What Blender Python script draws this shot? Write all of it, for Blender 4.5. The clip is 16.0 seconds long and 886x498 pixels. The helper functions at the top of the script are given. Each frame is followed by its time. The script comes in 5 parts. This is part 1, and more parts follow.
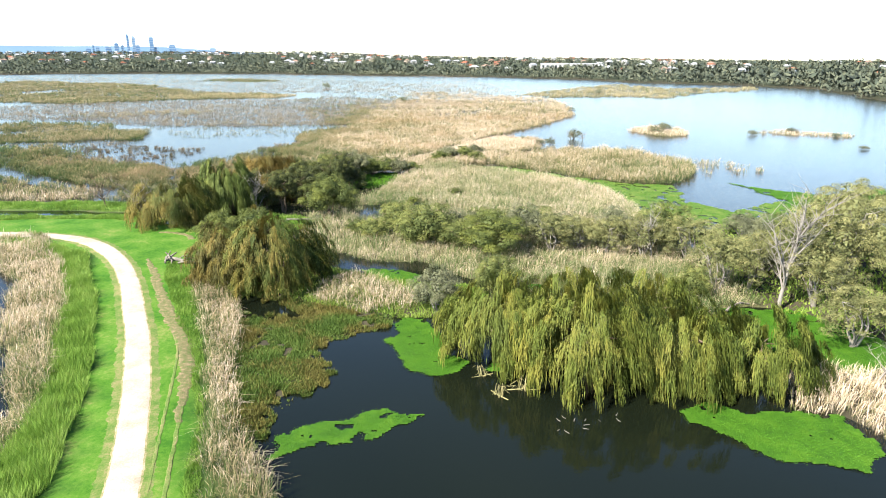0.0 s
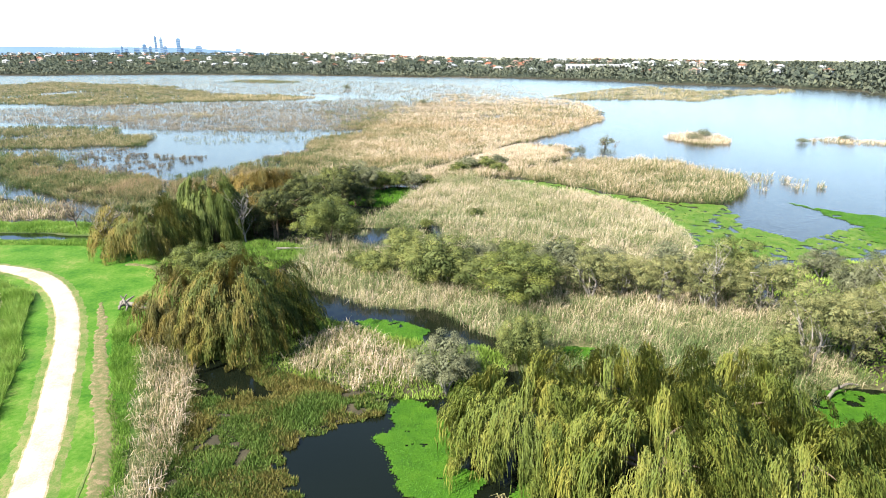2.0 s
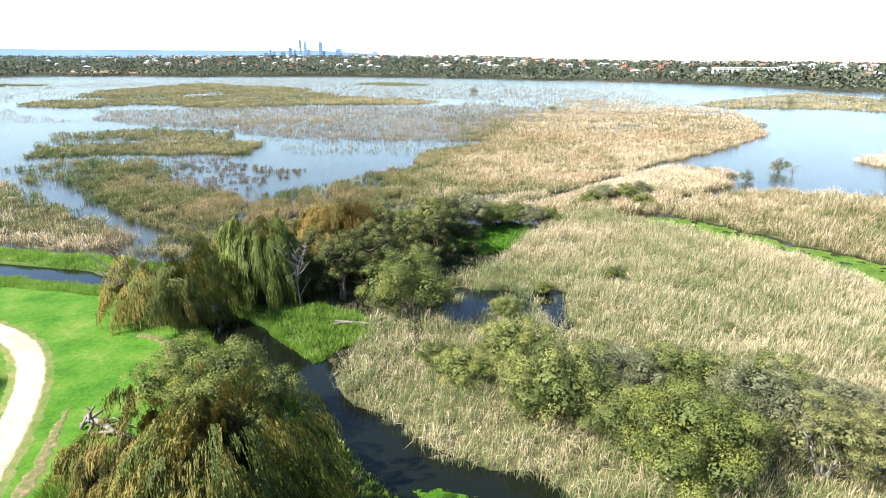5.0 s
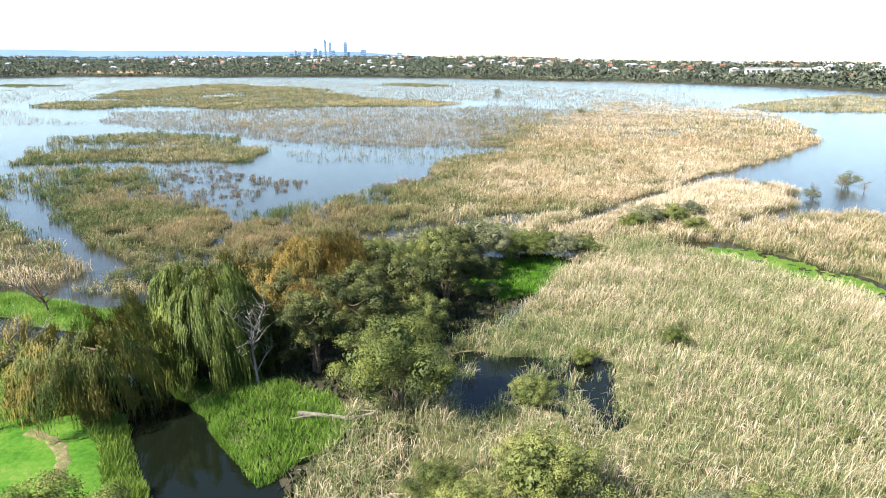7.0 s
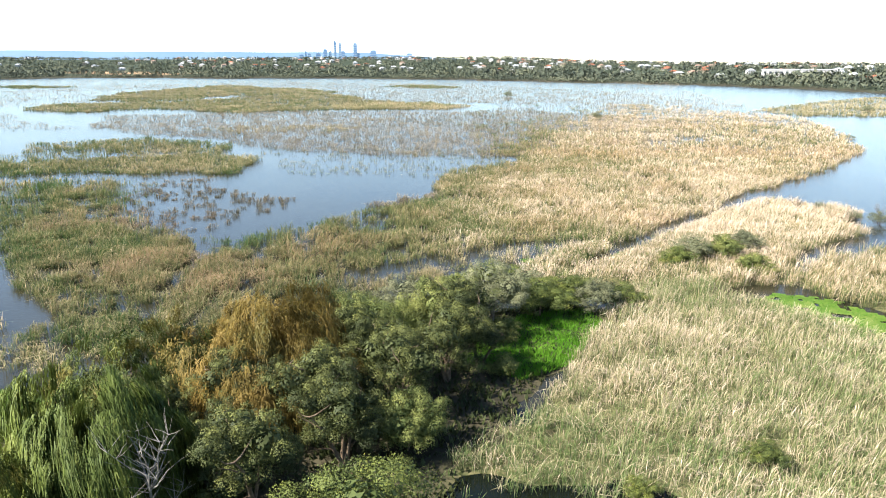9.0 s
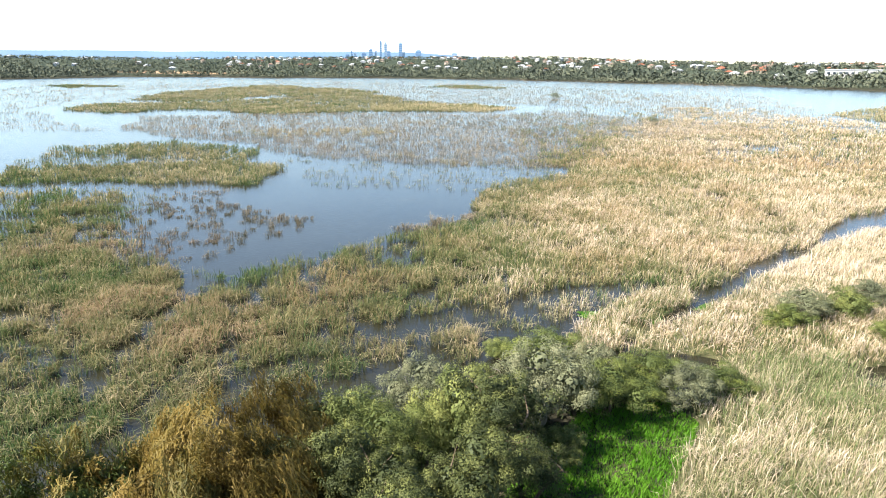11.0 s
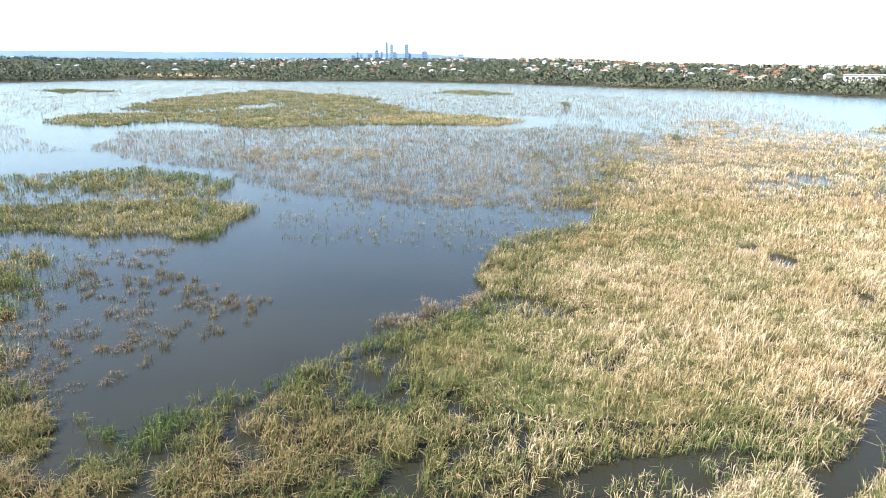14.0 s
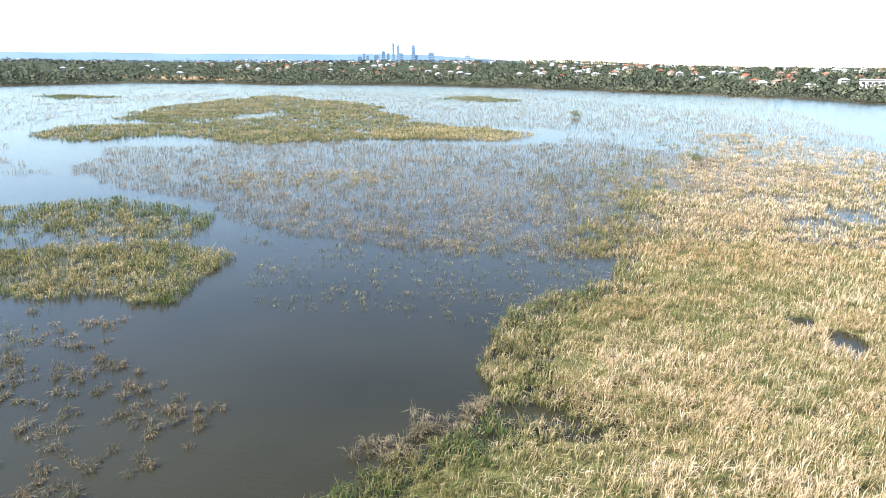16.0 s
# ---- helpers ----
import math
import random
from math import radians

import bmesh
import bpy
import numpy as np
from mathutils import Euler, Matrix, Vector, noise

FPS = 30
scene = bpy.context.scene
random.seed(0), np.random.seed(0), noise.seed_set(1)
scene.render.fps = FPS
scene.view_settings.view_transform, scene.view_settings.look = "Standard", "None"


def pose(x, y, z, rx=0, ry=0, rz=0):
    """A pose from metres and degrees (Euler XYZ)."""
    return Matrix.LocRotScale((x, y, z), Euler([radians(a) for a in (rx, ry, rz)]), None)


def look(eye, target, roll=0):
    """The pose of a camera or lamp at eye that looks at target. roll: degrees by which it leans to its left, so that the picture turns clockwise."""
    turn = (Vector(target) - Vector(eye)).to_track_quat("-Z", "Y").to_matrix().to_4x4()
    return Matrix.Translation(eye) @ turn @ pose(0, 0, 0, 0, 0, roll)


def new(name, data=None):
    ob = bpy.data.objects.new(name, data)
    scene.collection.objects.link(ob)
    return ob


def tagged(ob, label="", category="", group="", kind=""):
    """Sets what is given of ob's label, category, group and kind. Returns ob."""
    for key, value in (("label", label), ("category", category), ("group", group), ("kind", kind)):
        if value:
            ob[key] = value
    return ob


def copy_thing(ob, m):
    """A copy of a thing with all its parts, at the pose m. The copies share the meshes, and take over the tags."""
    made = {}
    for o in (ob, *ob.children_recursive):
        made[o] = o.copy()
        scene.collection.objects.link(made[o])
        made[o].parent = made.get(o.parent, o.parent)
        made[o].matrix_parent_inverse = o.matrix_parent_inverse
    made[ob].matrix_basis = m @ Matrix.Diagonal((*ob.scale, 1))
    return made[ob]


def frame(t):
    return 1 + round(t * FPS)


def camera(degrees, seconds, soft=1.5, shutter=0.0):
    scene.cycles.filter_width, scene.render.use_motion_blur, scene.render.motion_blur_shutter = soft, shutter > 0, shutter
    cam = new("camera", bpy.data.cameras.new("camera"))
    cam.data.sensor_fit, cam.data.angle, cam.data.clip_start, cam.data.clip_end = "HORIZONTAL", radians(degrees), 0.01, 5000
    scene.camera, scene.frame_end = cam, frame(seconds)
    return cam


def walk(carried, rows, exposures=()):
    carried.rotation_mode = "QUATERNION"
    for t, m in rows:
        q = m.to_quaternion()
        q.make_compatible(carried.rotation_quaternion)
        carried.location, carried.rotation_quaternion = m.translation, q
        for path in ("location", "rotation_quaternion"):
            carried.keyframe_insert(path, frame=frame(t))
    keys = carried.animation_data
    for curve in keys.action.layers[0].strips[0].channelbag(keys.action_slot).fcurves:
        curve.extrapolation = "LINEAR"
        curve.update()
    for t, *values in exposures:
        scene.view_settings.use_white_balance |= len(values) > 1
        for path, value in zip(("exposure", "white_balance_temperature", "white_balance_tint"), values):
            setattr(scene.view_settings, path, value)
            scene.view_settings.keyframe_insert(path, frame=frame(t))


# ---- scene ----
cam = camera(69.6, 16.0, soft=1.0)
PATH = [
    (0, (0.880, 1.440, 25.996), (0.877, 3.357, 25.426), -0.02),
    (0.5, (1.163, 5.430, 26.024), (1.153, 7.348, 25.454), -0.04),
    (1, (1.352, 9.475, 26.084), (1.339, 11.393, 25.514), -0.05),
    (1.5, (1.574, 13.520, 26.139), (1.552, 15.437, 25.570), -0.08),
    (2, (1.653, 17.815, 26.193), (1.581, 19.732, 25.625), -0.04),
    (2.5, (1.641, 22.309, 26.204), (1.479, 24.220, 25.638), -0.01),
    (3, (1.663, 26.750, 26.373), (1.423, 28.653, 25.808), -0.04),
    (3.5, (1.511, 31.322, 26.524), (1.220, 33.218, 25.959), -0.01),
    (4, (1.293, 35.947, 26.562), (0.945, 37.834, 25.999), -0.00),
    (4.2, (1.107, 37.921, 26.595), (0.734, 39.804, 26.033), -0.00),
    (6.3, (-1.863, 57.983, 26.057), (-2.366, 59.836, 25.496), -0.02),
    (6.5, (-2.126, 59.787, 26.087), (-2.634, 61.638, 25.527), -0.02),
    (7, (-2.933, 64.148, 26.112), (-3.449, 65.998, 25.553), -0.02),
    (7.5, (-3.798, 68.514, 26.167), (-4.319, 70.363, 25.610), -0.02),
    (8, (-4.718, 72.896, 26.190), (-5.245, 74.744, 25.632), -0.03),
    (8.2, (-5.194, 74.738, 26.227), (-5.719, 76.586, 25.670), -0.02),
    (10.3, (-10.077, 93.580, 26.466), (-10.716, 95.392, 25.909), 0.03),
    (10.5, (-10.609, 95.494, 26.461), (-11.265, 97.299, 25.904), 0.04),
    (11, (-11.973, 100.043, 26.468), (-12.640, 101.844, 25.911), 0.06),
    (11.5, (-13.349, 104.390, 26.600), (-14.019, 106.190, 26.043), 0.06),
    (12, (-14.825, 108.838, 26.981), (-15.496, 110.637, 26.424), 0.07),
    (12.5, (-16.225, 113.358, 27.625), (-16.898, 115.157, 27.067), 0.08),
    (13, (-17.596, 117.880, 28.675), (-18.273, 119.677, 28.118), 0.08),
    (13.5, (-18.997, 122.236, 30.048), (-19.677, 124.032, 29.492), 0.13),
    (14, (-20.442, 126.873, 31.451), (-21.126, 128.668, 30.895), 0.14),
    (14.5, (-21.843, 131.451, 32.897), (-22.532, 133.244, 32.341), 0.14),
    (15, (-23.308, 136.059, 34.258), (-24.001, 137.851, 33.703), 0.16),
    (15.5, (-24.697, 140.733, 35.655), (-25.397, 142.522, 35.100), 0.14),
    (16, (-26.249, 145.482, 36.998), (-26.952, 147.271, 36.443), 0.15),
]
walk(cam, [(t, look(eye, target, roll)) for t, eye, target, roll in PATH])

# ---------------------------------------------------------------- light
SUN_EL, SUN_YAW = 43.0, 128.0          # height, and turn to the left of +y
to_sun = Vector((-math.sin(radians(SUN_YAW)) * math.cos(radians(SUN_EL)), math.cos(radians(SUN_YAW)) * math.cos(radians(SUN_EL)), math.sin(radians(SUN_EL))))
world = bpy.data.worlds.new("sky")
scene.world = world
world.use_nodes = True
wt = world.node_tree
sky = wt.nodes.new("ShaderNodeTexSky")
sky.sky_type, sky.sun_disc = "NISHITA", False
sky.sun_elevation, sky.sun_rotation = radians(SUN_EL), radians(-SUN_YAW)
sky.air_density, sky.dust_density, sky.ozone_density = 0.95, 0.25, 2.6
wt.links.new(sky.outputs[0], wt.nodes["Background"].inputs[0])
wt.nodes["Background"].inputs[1].default_value = 0.088
sun_data = bpy.data.lights.new("sun", "SUN")
sun_data.energy, sun_data.angle, sun_data.color = 5.0, radians(0.6), (1.0, 0.95, 0.87)
sun = new("sun", sun_data)
sun.matrix_world = look(to_sun * 200, (0, 0, 0))
scene.view_settings.exposure = 2.13

# ---------------------------------------------------------------- numbers and meshes
R = np.random.default_rng(7)


def hash2(ix, iy, seed):
    h = (ix.astype(np.int64) * 374761393 + iy.astype(np.int64) * 668265263 + seed * 974634541) & 0x7FFFFFFF
    h = ((h ^ (h >> 13)) * 1274126177) & 0x7FFFFFFF
    return ((h ^ (h >> 16)) & 0xFFFF) / 65535.0


def vnoise(x, y, size, seed=0):
    """Smooth value noise, 0 to 1, with cells of that size."""
    x, y = np.asarray(x, float) / size, np.asarray(y, float) / size
    ix, iy = np.floor(x), np.floor(y)
    fx, fy = x - ix, y - iy
    fx, fy = fx * fx * (3 - 2 * fx), fy * fy * (3 - 2 * fy)
    a, b = hash2(ix, iy, seed), hash2(ix + 1, iy, seed)
    c, d = hash2(ix, iy + 1, seed), hash2(ix + 1, iy + 1, seed)
    return (a * (1 - fx) + b * fx) * (1 - fy) + (c * (1 - fx) + d * fx) * fy


def fbm(x, y, size, seed=0):
    return (vnoise(x, y, size, seed) + 0.5 * vnoise(x, y, size / 2.1, seed + 1) + 0.25 * vnoise(x, y, size / 4.3, seed + 2)) / 1.75


def inside(poly, x, y, rough=0.0, size=6.0, seed=0):
    """Which points lie inside the outline, its edge made uneven by so many metres."""
    if rough:
        x, y = x + rough * 2 * (fbm(x, y, size, seed + 50) - 0.5), y + rough * 2 * (fbm(x, y, size, seed + 60) - 0.5)
    n, hit = len(poly), np.zeros(np.shape(x), bool)
    for i in range(n):
        (x0, y0), (x1, y1) = poly[i], poly[i - 1]
        if y0 != y1:
            hit ^= ((y0 > y) != (y1 > y)) & (x < (x1 - x0) * (y - y0) / (y1 - y0) + x0)
    return hit


def tri_mesh(name, verts, tris, attrs=(), smooth=False):
    """A mesh from arrays of points and triangles."""
    me = bpy.data.meshes.new(name)
    verts, tris = np.asarray(verts, np.float32), np.asarray(tris, np.int32)
    me.vertices.add(len(verts))
    me.vertices.foreach_set("co", verts.ravel())
    me.loops.add(len(tris) * 3)
    me.loops.foreach_set("vertex_index", tris.ravel())
    me.polygons.add(len(tris))
    me.polygons.foreach_set("loop_start", np.arange(0, len(tris) * 3, 3, dtype=np.int32))
    for key, values in attrs:
        me.attributes.new(key, "FLOAT", "POINT").data.foreach_set("value", np.asarray(values, np.float32))
    me.update(calc_edges=True)
    me.polygons.foreach_set("use_smooth", np.full(len(tris), smooth))
    return me


def grid_mesh(name, xs, ys, z, keep=None, attrs=()):
    """A sheet over the crossing lines xs, ys; keep says which cells stay."""
    X, Y = np.meshgrid(xs, ys)
    nx, ny = len(xs), len(ys)
    i = (np.arange(ny - 1)[:, None] * nx + np.arange(nx - 1)[None, :])
    if keep is not None:
        i = i[keep]
    i = i.ravel()
    tris = np.concatenate([np.stack([i, i + 1, i + nx + 1], 1), np.stack([i, i + nx + 1, i + nx], 1)])
    verts = np.stack([X.ravel(), Y.ravel(), np.asarray(z).ravel()], 1)
    used = np.unique(tris)
    back = np.zeros(len(verts), np.int64)
    back[used] = np.arange(len(used))
    return tri_mesh(name, verts[used], back[tris], [(k, np.asarray(v).ravel()[used]) for k, v in attrs], smooth=True)


def part(name, me, material, parent=None, label=""):
    """Links a mesh (or a bmesh) as one object, under a thing or a part."""
    if isinstance(me, bmesh.types.BMesh):
        bm, me = me, bpy.data.meshes.new(name)
        bm.to_mesh(me)
        bm.free()
    me.materials.append(material)
    ob = new(name, me)
    if parent:
        ob.parent = parent
    return tagged(ob, label)


# ---------------------------------------------------------------- materials
def material(name, rough=0.8, metal=0.0):
    m = bpy.data.materials.new(name)
    m.use_nodes = True
    b = m.node_tree.nodes["Principled BSDF"]
    b.inputs["Roughness"].default_value, b.inputs["Metallic"].default_value = rough, metal
    return m, m.node_tree, b


def node(nt, kind, **sets):
    n = nt.nodes.new(kind)
    for key, value in sets.items():
        n.inputs[key.replace("_", " ")].default_value = value
    return n


def noise_at(nt, scale, detail=4.0, rough=0.6, vec=None):
    n = node(nt, "ShaderNodeTexNoise", Scale=scale, Detail=detail, Roughness=rough)
    if vec is None:
        vec = nt.nodes.new("ShaderNodeTexCoord").outputs["Object"]
    nt.links.new(vec, n.inputs["Vector"])
    return n.outputs["Fac"]


def ramp(nt, fac, stops):
    n = nt.nodes.new("ShaderNodeValToRGB")
    e = n.color_ramp.elements
    while len(e) < len(stops):
        e.new(0.5)
    for el, (p, c) in zip(e, stops):
        el.position, el.color = p, (*c, 1)
    nt.links.new(fac, n.inputs[0])
    return n.outputs[0]


def mix(nt, fac, a, b, kind="MIX"):
    n = nt.nodes.new("ShaderNodeMix")
    n.data_type, n.blend_type = "RGBA", kind
    for sock, v in ((n.inputs[0], fac), (n.inputs[6], a), (n.inputs[7], b)):
        if isinstance(v, bpy.types.NodeSocket):
            nt.links.new(v, sock)
        else:
            sock.default_value = v if not isinstance(v, tuple) else (*v, 1)
    return n.outputs[2]


def maths(nt, op, a, b=0.0):
    n = nt.nodes.new("ShaderNodeMath")
    n.operation = op
    for sock, v in ((n.inputs[0], a), (n.inputs[1], b)):
        if isinstance(v, bpy.types.NodeSocket):
            nt.links.new(v, sock)
        else:
            sock.default_value = v
    return n.outputs[0]


def attr(nt, name):
    n = nt.nodes.new("ShaderNodeAttribute")
    n.attribute_name = name
    return n.outputs["Fac"]


def bump(nt, b, height, strength=0.5, distance=0.1):
    n = node(nt, "ShaderNodeBump", Strength=strength, Distance=distance)
    nt.links.new(height, n.inputs["Height"])
    nt.links.new(n.outputs[0], b.inputs["Normal"])


def leafy(name, dark, mid, light, sheer=0.3, rough=0.55, patch=0.25, bundles=0.0, grain=0.13):
    """Leaves: each its own shade, patches of another tone, light passing through."""
    m, nt, b = material(name, rough)
    b.inputs["Specular IOR Level"].default_value = 0.15
    rnd = nt.nodes.new("ShaderNodeNewGeometry").outputs["Random Per Island"]
    n = noise_at(nt, patch, 3.0)
    own = nt.nodes.new("ShaderNodeObjectInfo").outputs["Random"]
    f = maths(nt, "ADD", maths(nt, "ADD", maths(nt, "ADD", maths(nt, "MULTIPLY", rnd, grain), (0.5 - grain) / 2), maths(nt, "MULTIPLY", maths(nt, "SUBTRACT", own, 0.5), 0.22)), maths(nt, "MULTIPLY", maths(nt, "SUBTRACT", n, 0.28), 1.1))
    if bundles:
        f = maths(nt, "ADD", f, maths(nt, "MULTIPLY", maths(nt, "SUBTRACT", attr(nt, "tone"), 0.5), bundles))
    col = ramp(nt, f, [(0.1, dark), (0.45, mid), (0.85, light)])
    nt.links.new(col, b.inputs["Base Color"])
    t = node(nt, "ShaderNodeBsdfTranslucent")
    nt.links.new(col, t.inputs["Color"])
    s = nt.nodes.new("ShaderNodeMixShader")
    s.inputs[0].default_value = sheer
    nt.links.new(b.outputs[0], s.inputs[1])
    nt.links.new(t.outputs[0], s.inputs[2])
    nt.links.new(s.outputs[0], nt.nodes["Material Output"].inputs["Surface"])
    return m


def reedy(name, stops, rusty, grain=0.75, slope=0.8):
    """Reed blades: green feet, straw heads; 'dry' runs from green to tan along beds."""
    m, nt, b = material(name, 0.7)
    b.inputs["Specular IOR Level"].default_value = 0.2
    rnd = nt.nodes.new("ShaderNodeNewGeometry").outputs["Random Per Island"]
    dry, up = attr(nt, "dry"), attr(nt, "up")
    f = maths(nt, "ADD", maths(nt, "ADD", dry, maths(nt, "MULTIPLY", maths(nt, "SUBTRACT", up, 0.65), slope)), maths(nt, "MULTIPLY", maths(nt, "SUBTRACT", rnd, 0.5), grain))
    col = ramp(nt, f, stops)
    col = mix(nt, attr(nt, "rust"), col, ramp(nt, up, rusty))
    nt.links.new(col, b.inputs["Base Color"])
    t = node(nt, "ShaderNodeBsdfTranslucent")
    nt.links.new(col, t.inputs["Color"])
    s = nt.nodes.new("ShaderNodeMixShader")
    s.inputs[0].default_value = 0.38
    nt.links.new(b.outputs[0], s.inputs[1])
    nt.links.new(t.outputs[0], s.inputs[2])
    nt.links.new(s.outputs[0], nt.nodes["Material Output"].inputs["Surface"])
    return m


def mottled(name, a, b_, scale, rough=0.9, relief=0.4, fine=9.0, c=None, distance=0.05):
    """A plain rough surface in two tones at two scales."""
    m, nt, b = material(name, rough)
    b.inputs["Specular IOR Level"].default_value = 0.15
    n1, n2 = noise_at(nt, scale, 5.0), noise_at(nt, scale * fine, 3.0)
    f = maths(nt, "ADD", maths(nt, "MULTIPLY", n1, 0.65), maths(nt, "MULTIPLY", n2, 0.35))
    stops = [(0.38, a), (0.62, b_)] if c is None else [(0.35, a), (0.5, b_), (0.64, c)]
    nt.links.new(ramp(nt, f, stops), b.inputs["Base Color"])
    if relief:
        bump(nt, b, n2, relief, distance)
    return m


def watery(name, base, silt, ripple, rough, gloss):
    m, nt, b = material(name, rough)
    b.inputs["IOR"].default_value, b.inputs["Specular IOR Level"].default_value = 1.33, gloss
    big = noise_at(nt, 0.02, 3.0)
    nt.links.new(ramp(nt, big, [(0.35, base), (0.65, silt)]), b.inputs["Base Color"])
    tc = nt.nodes.new("ShaderNodeTexCoord").outputs["Object"]
    mp = node(nt, "ShaderNodeMapping", Scale=(1.0, 2.2, 1.0), Rotation=(0, 0, 0.5))
    nt.links.new(tc, mp.inputs["Vector"])
    h = maths(nt, "ADD", noise_at(nt, 0.9, 4.0, 0.55, mp.outputs[0]), maths(nt, "MULTIPLY", noise_at(nt, 0.05, 2.0), 0.8))
    bump(nt, b, h, ripple, 0.05)
    return m


REED = reedy("reed", [(0.0, (0.05, 0.088, 0.024)), (0.25, (0.115, 0.138, 0.044)), (0.5, (0.265, 0.222, 0.112)), (0.75, (0.455, 0.352, 0.222)), (1.0, (0.63, 0.51, 0.38))], [(0.0, (0.14, 0.1, 0.04)), (1.0, (0.47, 0.31, 0.17))])
REED_FRESH = reedy("pale and green reed", [(0.0, (0.085, 0.13, 0.038)), (0.25, (0.17, 0.205, 0.08)), (0.5, (0.3, 0.27, 0.145)), (0.75, (0.465, 0.37, 0.245)), (1.0, (0.63, 0.515, 0.385))], [(0.0, (0.14, 0.1, 0.05)), (1.0, (0.46, 0.31, 0.18))])
REED_OLIVE = reedy("olive reed", [(0.0, (0.04, 0.075, 0.02)), (0.3, (0.095, 0.115, 0.036)), (0.6, (0.2, 0.172, 0.078)), (1.0, (0.43, 0.345, 0.2))], [(0.0, (0.06, 0.05, 0.022)), (1.0, (0.38, 0.26, 0.155))], 0.5, 1.05)
REED_OLD = reedy("weathered reed", [(0.0, (0.07, 0.066, 0.04)), (0.4, (0.14, 0.112, 0.07)), (0.7, (0.245, 0.19, 0.12)), (1.0, (0.37, 0.295, 0.2))], [(0.0, (0.06, 0.05, 0.03)), (1.0, (0.2, 0.14, 0.09))])
M_GRAVEL = mottled("pale limestone gravel", (0.19, 0.158, 0.112), (0.262, 0.229, 0.176), 0.45, 0.95, 0.6, 14.0, (0.32, 0.29, 0.233))
M_DIRT = mottled("bare dirt", (0.045, 0.082, 0.014), (0.095, 0.088, 0.036), 2.2, 0.95, 0.9, 5.0, (0.19, 0.135, 0.08))
M_SAND = mottled("sandy path edge", (0.07, 0.1, 0.025), (0.17, 0.145, 0.07), 0.9, 0.95, 0.7, 9.0, (0.29, 0.235, 0.15))
M_WORN = mottled("worn turf", (0.0396, 0.0864, 0.0115), (0.0792, 0.108, 0.0252), 0.8, 0.95, 0.6, 8.0, (0.144, 0.122, 0.054))
M_WEED = mottled("floating weed", (0.015, 0.05, 0.0025), (0.028, 0.082, 0.0035), 0.7, 0.8, 0.8, 11.0, (0.048, 0.108, 0.006))
M_WEED_OLD = mottled("old floating weed", (0.034, 0.068, 0.008), (0.058, 0.105, 0.012), 0.4, 0.8, 0.8, 11.0, (0.11, 0.13, 0.03))
M_POND = watery("dark pond water", (0.0028, 0.0042, 0.0024), (0.0046, 0.0062, 0.0032), 0.12, 0.05, 0.3)
M_LAKE = watery("silty lake water", (0.0122, 0.0118, 0.0062), (0.019, 0.0178, 0.0095), 0.72, 0.17, 0.44)
M_GRASS = leafy("long grass", (0.06, 0.122, 0.015), (0.128, 0.225, 0.03), (0.25, 0.335, 0.08), 0.35, 0.6, 0.5, 0.0, 0.3)
M_WEEDLEAF = leafy("weed leaves", (0.022, 0.068, 0.0035), (0.037, 0.105, 0.005), (0.064, 0.145, 0.009), 0.2, 0.6)
M_SEDGE = leafy("bright sedge", (0.035, 0.11, 0.006), (0.065, 0.18, 0.01), (0.115, 0.24, 0.02), 0.3, 0.6)
M_MARSH = leafy("marsh plants", (0.042, 0.062, 0.012), (0.084, 0.104, 0.022), (0.14, 0.138, 0.036), 0.3, 0.6, 0.35, 0.0, 0.3)
M_MARSH_GREEN = leafy("green marsh plants", (0.032, 0.062, 0.01), (0.066, 0.11, 0.02), (0.115, 0.155, 0.032), 0.3, 0.6, 0.35)
M_BROWN = leafy("brown marsh leaves", (0.062, 0.066, 0.016), (0.115, 0.104, 0.026), (0.17, 0.138, 0.04), 0.3, 0.6, 0.5, 0.0, 0.3)
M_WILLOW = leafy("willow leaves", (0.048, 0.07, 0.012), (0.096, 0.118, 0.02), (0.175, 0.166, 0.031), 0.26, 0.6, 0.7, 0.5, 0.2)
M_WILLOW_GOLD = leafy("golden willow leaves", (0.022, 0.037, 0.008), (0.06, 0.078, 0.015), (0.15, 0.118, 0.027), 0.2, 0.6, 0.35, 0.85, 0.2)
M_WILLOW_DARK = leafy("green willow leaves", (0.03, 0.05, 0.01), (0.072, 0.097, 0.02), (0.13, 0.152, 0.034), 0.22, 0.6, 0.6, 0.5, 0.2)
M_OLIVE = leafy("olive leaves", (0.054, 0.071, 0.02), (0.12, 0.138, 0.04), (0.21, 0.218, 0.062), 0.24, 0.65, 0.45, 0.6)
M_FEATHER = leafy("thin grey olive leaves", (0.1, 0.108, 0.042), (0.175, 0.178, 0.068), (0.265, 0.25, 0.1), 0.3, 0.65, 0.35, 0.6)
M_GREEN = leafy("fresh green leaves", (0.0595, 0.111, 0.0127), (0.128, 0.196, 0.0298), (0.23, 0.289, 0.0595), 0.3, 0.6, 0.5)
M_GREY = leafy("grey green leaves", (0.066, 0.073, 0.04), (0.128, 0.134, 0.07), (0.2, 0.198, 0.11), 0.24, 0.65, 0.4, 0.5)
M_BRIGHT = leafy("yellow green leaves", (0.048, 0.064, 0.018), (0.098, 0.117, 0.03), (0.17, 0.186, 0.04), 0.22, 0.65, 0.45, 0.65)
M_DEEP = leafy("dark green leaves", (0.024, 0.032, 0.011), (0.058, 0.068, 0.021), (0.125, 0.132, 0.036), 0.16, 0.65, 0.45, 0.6)
